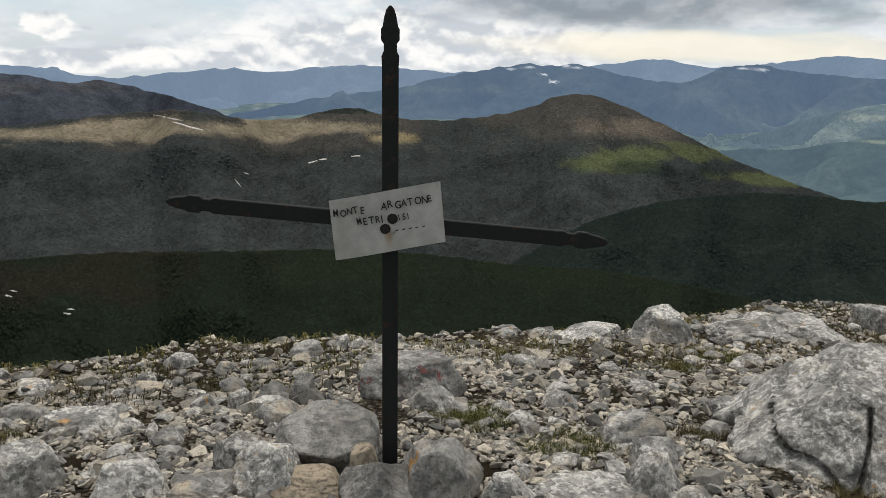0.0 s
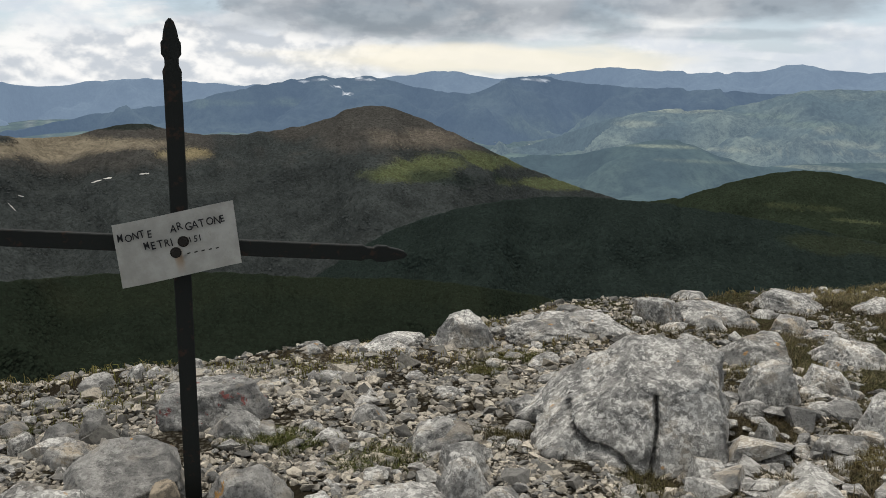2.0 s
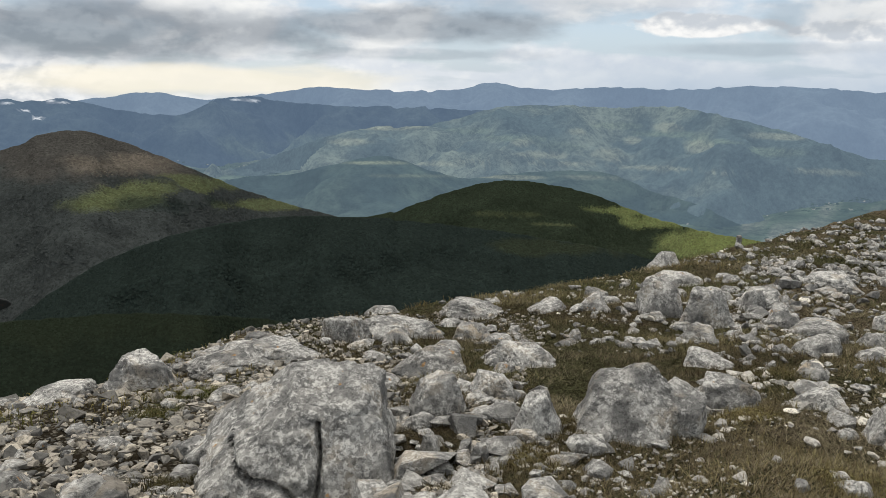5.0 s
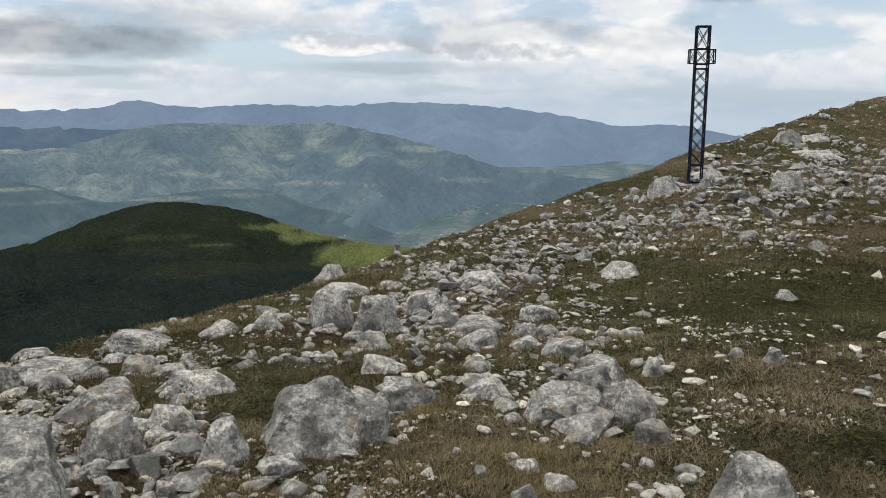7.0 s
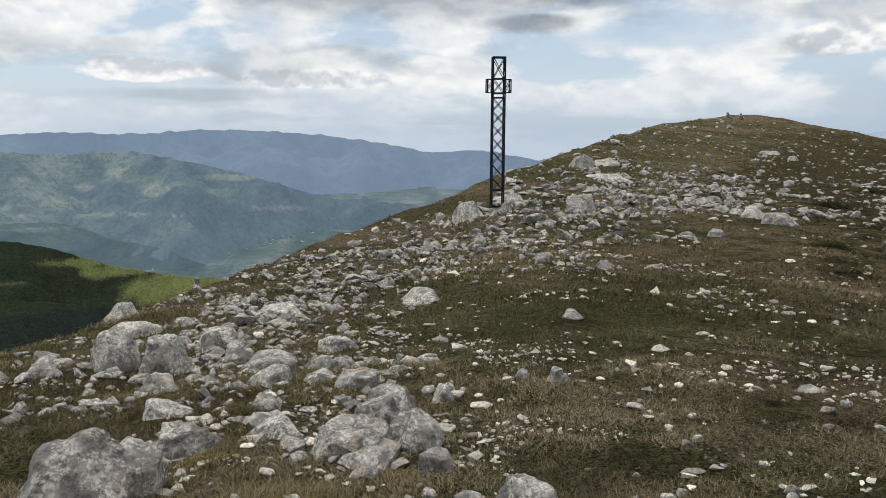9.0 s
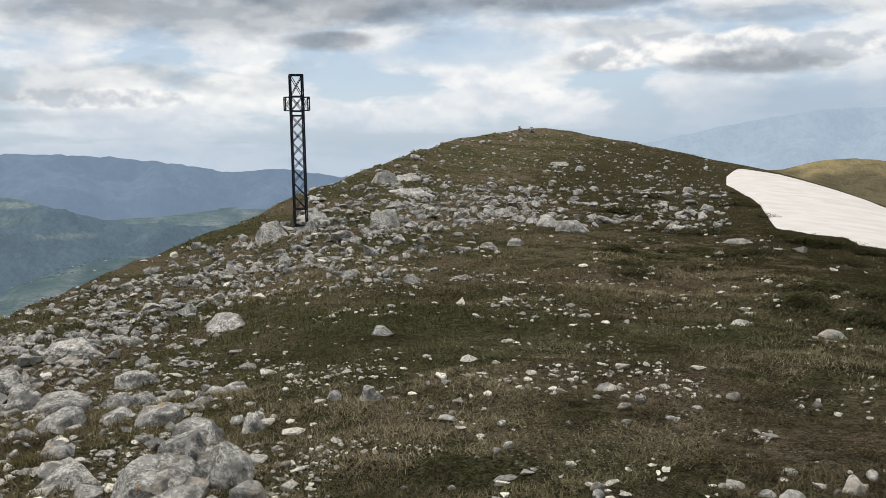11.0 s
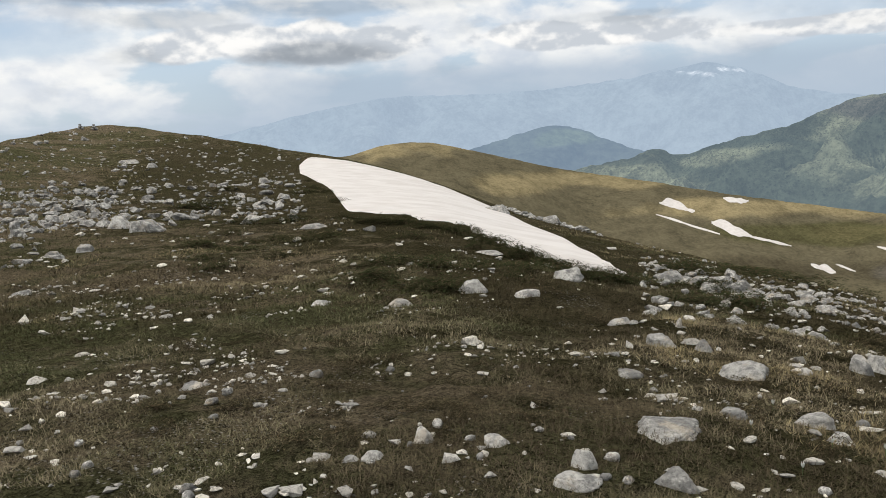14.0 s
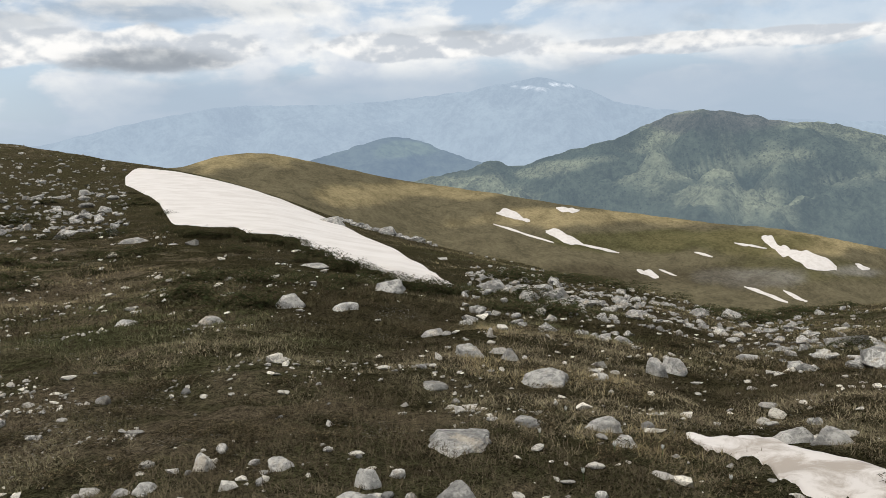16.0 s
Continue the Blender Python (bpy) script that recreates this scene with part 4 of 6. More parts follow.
def rock_points(seed, sub, sides=None):
    """A worn jointed block in a unit box: cleavage planes, knocked-off corners, scalloped and pitted faces."""
    rng = np.random.default_rng(seed)
    v, f = BALLS[sub]
    a = rng.uniform(0, 6.28)
    frame_ = []
    for k in range(5):
        t = a + k * 1.257 + rng.uniform(-0.4, 0.4)
        frame_.append((math.cos(t), math.sin(t), rng.uniform(-0.1, 0.6), rng.uniform(0.52, 0.9)))
    frame_.append((rng.uniform(-0.45, 0.45), rng.uniform(-0.5, 0.2), 1, rng.uniform(0.5, 0.75)))
    for k in range(5):
        w = rng.standard_normal(3)
        frame_.append((w[0], w[1], abs(w[2]), rng.uniform(0.74, 0.95)))
    if sides:
        frame_ = list(sides) + [(*q[:3], q[3] + 0.35) for q in frame_[6:]]
    n = np.array([q[:3] for q in frame_])
    n /= np.linalg.norm(n, axis=1)[:, None]
    d = np.array([q[3] for q in frame_])
    keen = 34
    dots = np.maximum(v @ n.T, 1e-3)
    r = (np.sum((dots / d) ** keen, 1) + 1.25**-keen) ** (-1 / keen)
    p = v * r[:, None]
    o = rng.uniform(0, 40, 3)
    w = 0.075 * fbm3(p * 1.5 + o, 2, seed % 97)
    if sub > 2:
        bowl = np.abs(fbm3(p * 2.6 + o, 2, seed % 71))
        w = w + 0.07 * np.minimum(bowl, 0.6) - 0.02
    if sub > 3:
        w = w + 0.035 * np.abs(fbm3(p * 6.0 - o, 3, seed % 61, 0.6)) - 0.05 * np.maximum(0, 0.12 - np.abs(fbm3(p * 1.9 - o, 3, seed % 83))) / 0.12
    if sub > 4:
        w = w + 0.014 * fbm3(p * 15.0 + o, 2, seed % 89, 0.6)
    p = p * (1 + w)[:, None]
    lo, hi = p.min(0), p.max(0)
    return (p - (lo + hi) / 2) / (hi - lo), f


def shard(seed, points):
    """A small broken stone: the hull of a few points, in a unit box."""
    rng = np.random.default_rng(seed)
    q = rng.standard_normal((points, 3))
    q = q / np.linalg.norm(q, axis=1)[:, None] * rng.uniform(0.72, 1.0, (points, 1))
    bm = bmesh.new()
    for w in q:
        bm.verts.new(w)
    hull = bmesh.ops.convex_hull(bm, input=bm.verts[:])
    bmesh.ops.delete(bm, geom=[e for e in hull["geom_interior"] if isinstance(e, bmesh.types.BMVert)], context="VERTS")
    bmesh.ops.triangulate(bm, faces=bm.faces[:])
    bmesh.ops.recalc_face_normals(bm, faces=bm.faces[:])
    bm.verts.index_update()
    v = np.array([w.co for w in bm.verts])
    f = np.array([[w.index for w in t.verts] for t in bm.faces])
    bm.free()
    lo, hi = v.min(0), v.max(0)
    return (v - (lo + hi) / 2) / (hi - lo), f


def one_skin(me):
    """Grows overlapping bosses together into one closed surface."""
    tmp = bpy.data.objects.new("skin", me)
    scene.collection.objects.link(tmp)
    mod = tmp.modifiers.new("skin", "REMESH")
    mod.mode, mod.voxel_size = "VOXEL", 0.012
    out = bpy.data.meshes.new_from_object(tmp.evaluated_get(bpy.context.evaluated_depsgraph_get()))
    bpy.data.objects.remove(tmp)
    out.polygons.foreach_set("use_smooth", np.ones(len(out.polygons), bool))
    return out


def boulder(x, y, w, h, seed, mat=None, depth=None, name="boulder", label="grey weathered limestone boulder set in thin turf", sub=None, sink=0.36, turn=None, edit=None, group="summit boulders", lean=0.0, keep_height=False, taper=None, sides=None, lobes=()):
    """A boulder whose foot is first seen at (x, y), w across and h high above the ground; lobes are further bosses of the same block."""
    rng = np.random.default_rng(seed + 500)
    r = math.hypot(x, y)
    depth = depth or w * rng.uniform(0.7, 1.0)
    if sub is None:
        sub = 5 if w / r > 0.06 else 4 if w / r > 0.018 else 3
    p, f = rock_points(seed, sub, sides=sides)
    # outcrops narrow towards their tops and lean back into the slope
    k = (rng.uniform(0.05, 0.38) if taper is None else taper) * (p[:, 2] + 0.5)
    p[:, 0] *= 1 - k
    p[:, 1] = p[:, 1] * (1 - k) + 0.35 * k
    p[:, :2] /= (p.max(0) - p.min(0))[:2]
    if edit:
        p = edit(p)
    if lobes:
        P, F = [], []
        for k, (lx, ly, lz, sx, sy, sz) in enumerate(lobes):
            q, fq = (p, f) if k == 0 else rock_points(seed + 7 * k, sub)
            F.append(fq + sum(len(c) for c in P))
            P.append(q * np.array((sx, sy, sz)) + np.array((lx, ly, lz)))
        p, f = np.concatenate(P), np.concatenate(F)
    h = h if keep_height else max(h - 0.24 * depth, 0.55 * h)
    full = h / (1 - sink)
    p = p * np.array((w, depth, full))
    p[:, 0] += lean * p[:, 2]
    me = tri_mesh(name, p, f, True)
    if lobes:
        me = one_skin(me)
    me.materials.append(mat or m_rock)
    ob = new(name, me)
    b = math.atan2(x, y)
    cx, cy = x + math.sin(b) * depth * 0.38, y + math.cos(b) * depth * 0.38
    z = min(height1(x, y), height1(cx, cy))
    ob.matrix_world = pose(cx, cy, z + full * (0.5 - sink), 0, 0, -math.degrees(b) + (turn or 0))
    return tagged(ob, label, "boulder", group=group)


# foot of each rock as first seen (x, y), width and height
FOOT = [
    (-0.48, 3.42, 0.50, 0.34),
    (-0.84, 3.43, 0.28, 0.24),
    (-0.69, 3.18, 0.29, 0.24),
    (-0.30, 3.20, 0.14, 0.27),
    (-0.24, 3.06, 0.32, 0.21),
    (-0.00, 3.13, 0.36, 0.32),
    (-0.54, 3.13, 0.33, 0.12),
    (-1.26, 3.18, 0.35, 0.20),
    (-1.68, 3.24, 0.29, 0.26),
    (-0.93, 3.16, 0.34, 0.13),
    (0.88, 3.24, 0.28, 0.27),
    (0.93, 3.94, 0.38, 0.20),
    (0.27, 3.14, 0.23, 0.12),
    (0.60, 3.13, 0.54, 0.11),
    (-1.85, 4.13, 0.44, 0.16),
    (-0.16, 4.66, 0.64, 0.35),
    (-0.04, 4.30, 0.33, 0.20),
]
SCREE = [
    (-0.75, 6.14, 0.15, 0.14),
    (-0.42, 6.30, 0.26, 0.14),
    (-1.83, 5.77, 0.25, 0.13),
    (-1.48, 5.62, 0.16, 0.11),
    (-1.16, 4.69, 0.17, 0.17),
    (-0.83, 4.89, 0.17, 0.20),
    (-2.57, 5.13, 0.28, 0.11),
    (-2.26, 4.38, 0.27, 0.17),
    (-1.87, 4.63, 0.28, 0.10),
    (-1.85, 5.14, 0.23, 0.09),
    (-1.40, 4.76, 0.17, 0.12),
    (-1.02, 4.99, 0.25, 0.12),
    (0.55, 5.60, 0.27, 0.10),
    (1.17, 6.57, 0.53, 0.12),
    (0.53, 6.79, 0.26, 0.07),
    (2.53, 5.06, 0.50, 0.23),
]
BIG = [
    (1.77, 3.58, 0.91, 0.63),
    (1.73, 6.57, 0.56, 0.36),
    (2.53, 6.42, 1.08, 0.28),
    (3.63, 6.95, 0.48, 0.31),
    (0.92, 3.95, 0.32, 0.22),
    (0.96, 3.55, 0.29, 0.20),
    (3.97, 6.92, 0.70, 0.30),
]
OUTCROP = [
    (3.49, 5.24, 0.60, 0.29),
    (2.89, 4.14, 0.35, 0.31),
    (4.11, 5.02, 0.64, 0.27),
    (3.42, 4.33, 0.34, 0.22),
    (3.17, 3.58, 0.32, 0.30),
    (3.57, 3.23, 0.78, 0.57),
    (4.61, 3.49, 0.43, 0.27),
    (5.50, 4.42, 0.39, 0.20),
    (6.95, 6.36, 0.51, 0.52),
    (6.94, 5.72, 0.58, 0.52),
    (6.38, 5.33, 0.38, 0.26),
    (10.43, 9.65, 0.60, 0.36),
    (5.02, 2.42, 0.80, 0.29),
    (5.98, 2.78, 0.42, 0.27),
    (5.26, 2.17, 0.31, 0.29),
    (4.88, 1.90, 0.22, 0.17),
    (9.59, 6.21, 0.70, 0.31),
]
LIP = [
    (4.12, 6.91, 0.95, 0.28),
    (5.34, 7.52, 0.72, 0.33),
    (6.15, 7.20, 0.49, 0.23),
    (6.55, 6.94, 0.40, 0.29),
    (7.77, 5.84, 0.28, 0.28),
    (7.40, 5.24, 0.26, 0.26),
    (2.73, 3.46, 0.12, 0.12),
    (2.56, 3.68, 0.12, 0.13),
    (3.70, 2.03, 0.17, 0.19),
    (6.75, 3.43, 0.34, 0.15),
    (7.78, 3.32, 0.30, 0.16),
    (2.75, 6.31, 0.78, 0.26),
    (3.63, 7.17, 0.29, 0.19),
    (3.92, 6.51, 0.30, 0.20),
    (6.30, 2.49, 0.19, 0.17),
]
TOWER = [
    (23.16, 9.21, 0.96, 0.72),
    (24.49, 8.56, 0.41, 0.50),
    (24.71, 6.42, 0.98, 0.73),
    (46.12, 10.83, 1.37, 0.61),
    (43.19, 11.30, 1.14, 0.94),
    (38.26, 8.92, 2.39, 0.55),
    (6.60, 3.34, 0.28, 0.17),
    (7.82, 3.33, 0.24, 0.15),
    (6.46, 2.52, 0.13, 0.13),
    (6.92, 1.79, 0.16, 0.14),
    (4.11, 1.11, 0.41, 0.32),
    (27.12, 1.96, 0.78, 0.52),
    (25.89, 1.19, 0.99, 0.50),
    (20.80, 2.89, 0.40, 0.23),
    (21.91, 2.36, 0.42, 0.24),
]
TURF = [
    (7.44, -0.01, 0.23, 0.12),
    (27.45, 1.97, 0.79, 0.40),
    (26.24, 1.09, 0.84, 0.37),
    (20.69, 2.83, 0.40, 0.20),
    (21.66, 2.34, 0.42, 0.24),
    (15.18, 2.56, 0.34, 0.15),
    (45.88, 10.86, 1.66, 0.60),
    (43.43, 11.49, 1.44, 1.01),
    (70.56, 4.43, 1.59, 0.59),
    (65.54, 2.55, 0.84, 0.63),
    (53.29, -4.18, 0.68, 0.51),
    (36.86, -2.96, 0.35, 0.47),
    (7.00, 1.80, 0.20, 0.12),
    (9.62, 2.42, 0.25, 0.16),
    (7.83, 3.34, 0.35, 0.14),
    (6.64, 3.39, 0.43, 0.18),
    (5.17, -1.27, 0.10, 0.13),
]
FLANK = [
    (12.71, -5.52, 0.52, 0.33),
    (11.51, -3.61, 0.43, 0.30),
    (11.15, -4.25, 0.35, 0.17),
    (17.06, -5.69, 0.68, 0.15),
    (10.65, -2.43, 0.34, 0.20),
    (11.51, -1.60, 0.31, 0.12),
    (7.78, -4.28, 0.28, 0.21),
    (7.50, -4.56, 0.17, 0.18),
    (6.60, -4.37, 0.42, 0.25),
    (8.63, -4.98, 0.08, 0.14),
    (8.97, -4.46, 0.27, 0.14),
    (6.84, -3.45, 0.24, 0.11),
    (5.25, -3.96, 0.27, 0.17),
    (4.92, -3.88, 0.19, 0.13),
    (5.31, -3.38, 0.20, 0.12),
    (4.80, -2.59, 0.44, 0.23),
    (4.53, -1.97, 0.15, 0.16),
]
FLANK2 = [
    (4.28, -1.82, 0.25, 0.12),
    (4.26, -2.34, 0.24, 0.15),
    (4.96, -1.65, 0.16, 0.10),
    (5.20, -1.30, 0.10, 0.11),
    (5.11, -0.85, 0.10, 0.06),
    (5.05, -0.96, 0.13, 0.09),
    (7.18, -6.05, 0.24, 0.28),
    (23.06, -4.01, 0.37, 0.21),
    (24.76, -3.25, 0.79, 0.27),
    (7.47, -0.04, 0.25, 0.11),
]
LOW = [
    (4.60, -5.06, 0.29, 0.19),
    (4.35, -5.13, 0.27, 0.19),
    (7.37, -6.42, 0.30, 0.27),
    (8.87, -8.98, 0.36, 0.14),
    (21.43, -19.88, 0.57, 0.28),
    (40.86, -14.17, 1.52, 0.77),
]

m_by = {0: m_rock, 1: m_rock_pale, 2: m_rock, 3: m_rock_tan, 4: m_rock, 5: m_rock_dark}
FOOT_LOOK = [(m_rock_dark, "flat-topped dark grey slab leaning against the cross foot"), (m_rock, "rough grey limestone block in the stone heap of the cross"), (m_rock, "pale split limestone block in the stone heap of the cross"),
             (m_tan, "small rounded tan stone at the foot of the cross"), (m_rock_dark, "jagged dark grey stone in front of the cross foot"), (m_rock_dark, "large upright grey stone with ochre lichen beside the cross"),
             (m_tan, "flat pale orange stone slab in the heap of the cross")]
FOOT_SIDES = {
    0: ((0.05, -0.42, 0.9, 0.55), (-0.25, -0.85, -0.45, 0.62), (0.35, -0.85, -0.35, 0.66), (-0.95, -0.2, 0.35, 0.95), (1, -0.1, 0.15, 0.95), (-0.5, -0.1, 0.8, 0.85)),
    1: ((-1, -0.3, 0.1, 0.7), (0, -1, 0.2, 0.6), (0.1, -0.2, 1, 0.8), (0.9, -0.3, 0.4, 0.8)),
    2: ((-0.7, -0.5, 0.55, 0.55), (0.95, -0.2, 0.2, 0.6), (-0.2, -1, 0.2, 0.6), (0.2, 0.2, 1, 0.95)),
    4: ((-0.75, -0.45, 0.5, 0.55), (0.7, -0.5, 0.55, 0.55), (0, -1, 0.15, 0.75), (0, 0.7, 0.7, 0.7)),
    5: ((0.75, -0.2, 0.62, 0.78), (-0.95, -0.2, 0.3, 0.72), (-0.1, -1, 0.25, 0.62), (-0.3, -0.1, 1, 0.9), (0.9, -0.3, 0.1, 0.9)),
}
for k, (x, y, w, h) in enumerate(FOOT):
    mat, label = FOOT_LOOK[k] if k < len(FOOT_LOOK) else (m_by[k % 6], "grey limestone block on bare gravel near the cross")
    if k == 15:
        mat, label = m_rock_red, "grey limestone boulder with faded red paint marks"
    boulder(x, y, w, h * (0.82 if k < 7 else 1.0), 11 + k, mat, label=label, sub=5, group="stones round the cross", sides=FOOT_SIDES.get(k), keep_height=k < 7, taper=0.1 if k < 7 else None, sink=0.12 if k < 7 else 0.36)
for k, (x, y, w, h) in enumerate(SCREE):
    boulder(x, y, w, h, 51 + k, m_by[k % 6], label="limestone block among the loose stones of the brow", group="stones of the brow")


def cracked(p):
    """Two deep joints run through the block, and a groove along its flank."""
    x, y, z = p.T
    front = np.clip(0.3 - y, 0, 0.25) * 4
    a = np.abs(x - 0.11 - 0.008 * np.sin(z * 14) - 0.02 * z)
    run = 0.13 - 0.72 * (x + 0.3) - 0.035 * np.sin((x + 0.3) * 18)
    c = np.abs(z - run) / 1.3
    cut = 0.15 * np.exp(-((a / 0.009) ** 2)) * (z < 0.3) + 0.13 * np.exp(-((c / 0.010) ** 2)) * (x > -0.32) * (x < 0.09)
    groove = 0.06 * np.exp(-(((z - 0.52 - 1.2 * (x + 0.12)) / 0.07) ** 2)) * (x < -0.12)
    out = p.copy()
    out[:, 1] += (cut + groove) * front
    return out


for k, (x, y, w, h) in enumerate(BIG):
    if k == 0:
        boulder(x, y, w * 1.12, h * 0.84, 402, m_rock, depth=w * 0.95, keep_height=True, label="big pale limestone boulder split by two deep cracks", sub=6, edit=cracked, taper=0.05,
                sides=((1, -0.1, 0.18, 0.85), (0.08, -0.30, 1, 0.56), (-0.62, -0.3, 0.8, 0.50), (-1, -0.15, 0.3, 0.95), (-0.2, -1, 0.7, 0.58), (0.45, -1, 0.55, 0.64), (0.8, -0.4, 0.6, 0.80), (0, 1, 0.2, 0.8)))
    else:
        boulder(x, y, w, h, 80 + k, m_by[k % 3], depth=w * 0.8, label="bedded limestone outcrop on the brow of the summit", group="outcrops of the brow")
LOBES = {
    5: ((-0.10, 0.0, -0.03, 0.78, 0.8, 0.94), (0.25, 0.25, -0.03, 0.52, 0.7, 0.6), (-0.22, -0.2, -0.22, 0.42, 0.6, 0.56)),
    12: ((-0.12, 0.0, -0.08, 0.76, 0.8, 0.84), (0.30, 0.22, 0.02, 0.42, 0.6, 0.74), (0.06, 0.5, 0.18, 0.5, 0.5, 0.66)),
}
for k, (x, y, w, h) in enumerate(OUTCROP):
    boulder(x, y, w, h * (0.74 if k == 5 else 1.0), 121 + k, m_rock_pale if k % 3 else m_rock, label="lichen-mottled limestone boulder rising out of the grass", lean=0.2 if k == 5 else 0.0,
            sides=((0.6, -0.35, 0.75, 0.52), (-1, -0.1, 0.15, 0.8), (-0.1, -1, 0.8, 0.52), (-0.2, -0.2, 1, 0.68), (1, 0, 0.1, 0.9)) if k == 5 else ((0.12, -0.25, 1, 0.6), (0, -1, -0.25, 0.72), (-1, -0.2, 0.3, 0.9), (0.9, -0.4, 0.3, 0.85), (0.3, -0.9, 0.5, 0.8)) if k == 12 else None,
            taper=0.1 if k in (5, 12) else None, keep_height=k in (5, 12), lobes=LOBES.get(k, ()))
for k, (x, y, w, h) in enumerate(LIP):
    boulder(x, y, w, h, 171 + k, m_by[k % 3], label="weathered limestone outcrop at the grassy brow", group="outcrops of the brow")
for k, (x, y, w, h) in enumerate(TOWER):
    boulder(x, y, w, h, 231 + k, m_by[k % 2], label="limestone block of the rock field by the lattice cross", group="rock field blocks")
for k, (x, y, w, h) in enumerate(TURF):
    boulder(x, y, w, h * 0.85, 271 + k, (m_rock_cream, m_rock)[k % 2], label="pale limestone rock lying on the turf of the summit dome", group="rocks of the dome")
for k, (x, y, w, h) in enumerate(FLANK + FLANK2 + LOW):
    if k == 15:
        h *= 0.3
    boulder(x, y, w, h * 0.8, 311 + k, m_rock_cream, label="pale limestone rock bedded in the dark flank turf", group="rocks of the flank", depth=w * (1.4 if k == 15 else 0.8), taper=0.1 if k == 15 else None)


# ---- blocks half sunk between the outcrops ----
STONE_KINDS = [shard(900 + k, 30 if k < 6 else 10) for k in range(14)]


def scatter(rng, n, b0, b1, r0, r1, keep=None, edge=True):
    """Points spread evenly over bearing and the logarithm of range, inside the brow."""
    b = rng.uniform(b0, b1, n)
    r = np.exp(rng.uniform(math.log(r0), math.log(r1), n))
    re = brow(b)[0]
    ok = r < re * 1.02 if edge else r > 0
    x, y = r * np.sin(np.radians(b)), r * np.cos(np.radians(b))
    if keep is not None:
        ok &= keep(x, y, b, r)
    e = np.degrees(np.arctan2(height(x, y) - EYE, r))
    for low, top in ((SNOW_LOW, SNOW_UP), (REST_LOW, REST_UP)):
        lb, le = (np.array(c) for c in zip(*low))
        ub, ue = (np.array(c) for c in zip(*top))
        ok &= ~((b > lb[0] - 0.1) & (b < lb[-1] + 0.1) & (e > np.interp(b, lb, le) - 0.12) & (e < np.interp(b, ub, ue) + 0.25))
    return x[ok], y[ok], r[ok]


def turned(rng, n):
    q = rng.standard_normal((n, 4))
    q /= np.linalg.norm(q, axis=1)[:, None]
    w, x, y, z = q.T
    return np.stack((np.stack((1 - 2 * (y * y + z * z), 2 * (x * y - z * w), 2 * (x * z + y * w)), -1),
                     np.stack((2 * (x * y + z * w), 1 - 2 * (x * x + z * z), 2 * (y * z - x * w)), -1),
                     np.stack((2 * (x * z - y * w), 2 * (y * z + x * w), 1 - 2 * (x * x + y * y)), -1)), 1)


def stones(name, label, x, y, size, rng, fine=False, flat=0.6, mat=None):
    """Many loose stones in one mesh."""
    n = len(x)
    z = height(x, y)
    kinds = rng.integers(6 if fine else 0, 14, n)
    V, F, base = [], [], 0
    for k in range(14):
        m = np.where(kinds == k)[0]
        if len(m) == 0:
            continue
        p, f = STONE_KINDS[k]
        rot = turned(rng, len(m))
        s = size[m][:, None] * rng.uniform(0.5, 1.4, (len(m), 3))
        q = np.einsum("nij,nvj->nvi", rot, p[None] * s[:, None, :])
        q[:, :, 2] *= flat
        q = q + np.stack((x[m], y[m], z[m] + size[m] * 0.12), -1)[:, None, :]
        V.append(q.reshape(-1, 3))
        F.append((f[None] + (base + np.arange(len(m)) * len(p))[:, None, None]).reshape(-1, 3))
        base += len(m) * len(p)
    me = tri_mesh(name, np.concatenate(V), np.concatenate(F))
    me.materials.append(mat or m_stone)
    return tagged(new(name, me), label, "stones", kind="stuff")


rng = np.random.default_rng(7)
x, y, r = scatter(rng, 48, -33, 14, 3.9, 7.5)
for k in range(len(x)):
    w = float(np.clip(math.exp(rng.normal(math.log(0.17), 0.35)), 0.1, 0.36))
    boulder(x[k], y[k], w, w * rng.uniform(0.35, 0.6), 1500 + k, m_by[k % 5], label="angular limestone block lying in the summit gravel", sub=4, group="blocks in the gravel", turn=rng.uniform(-40, 40))
x, y, r = scatter(rng, 130, 14, 66, 3.6, 13, lambda x, y, b, r: rng.random(len(x)) < 0.35 + 0.65 * (r > 0.55 * brow(b)[0]))
for k in range(len(x)):
    w = float(np.clip(math.exp(rng.normal(math.log(0.26), 0.4)), 0.14, 0.6)) * (0.75 + r[k] / 28)
    boulder(x[k], y[k], w, w * rng.uniform(0.35, 0.6), 1700 + k, m_by[k % 5], label="jointed limestone block bedded between the outcrops", sub=4, group="blocks of the brow", turn=rng.uniform(-40, 40))


def mats(x, y):
    """Where dark little turf mats interrupt the gravel."""
    return fbm(x / 0.55, y / 0.55, 3, 86) > 0.36


def bare(x, y):
    """Worn spots in the turf where soil and white chips show."""
    return fbm(x / 1.1, y / 1.1, 3, 68) > 0.46


def patchy(scale, seed, cut):
    return lambda x, y, b, r: fbm(x / scale, y / scale, 3, seed) > cut


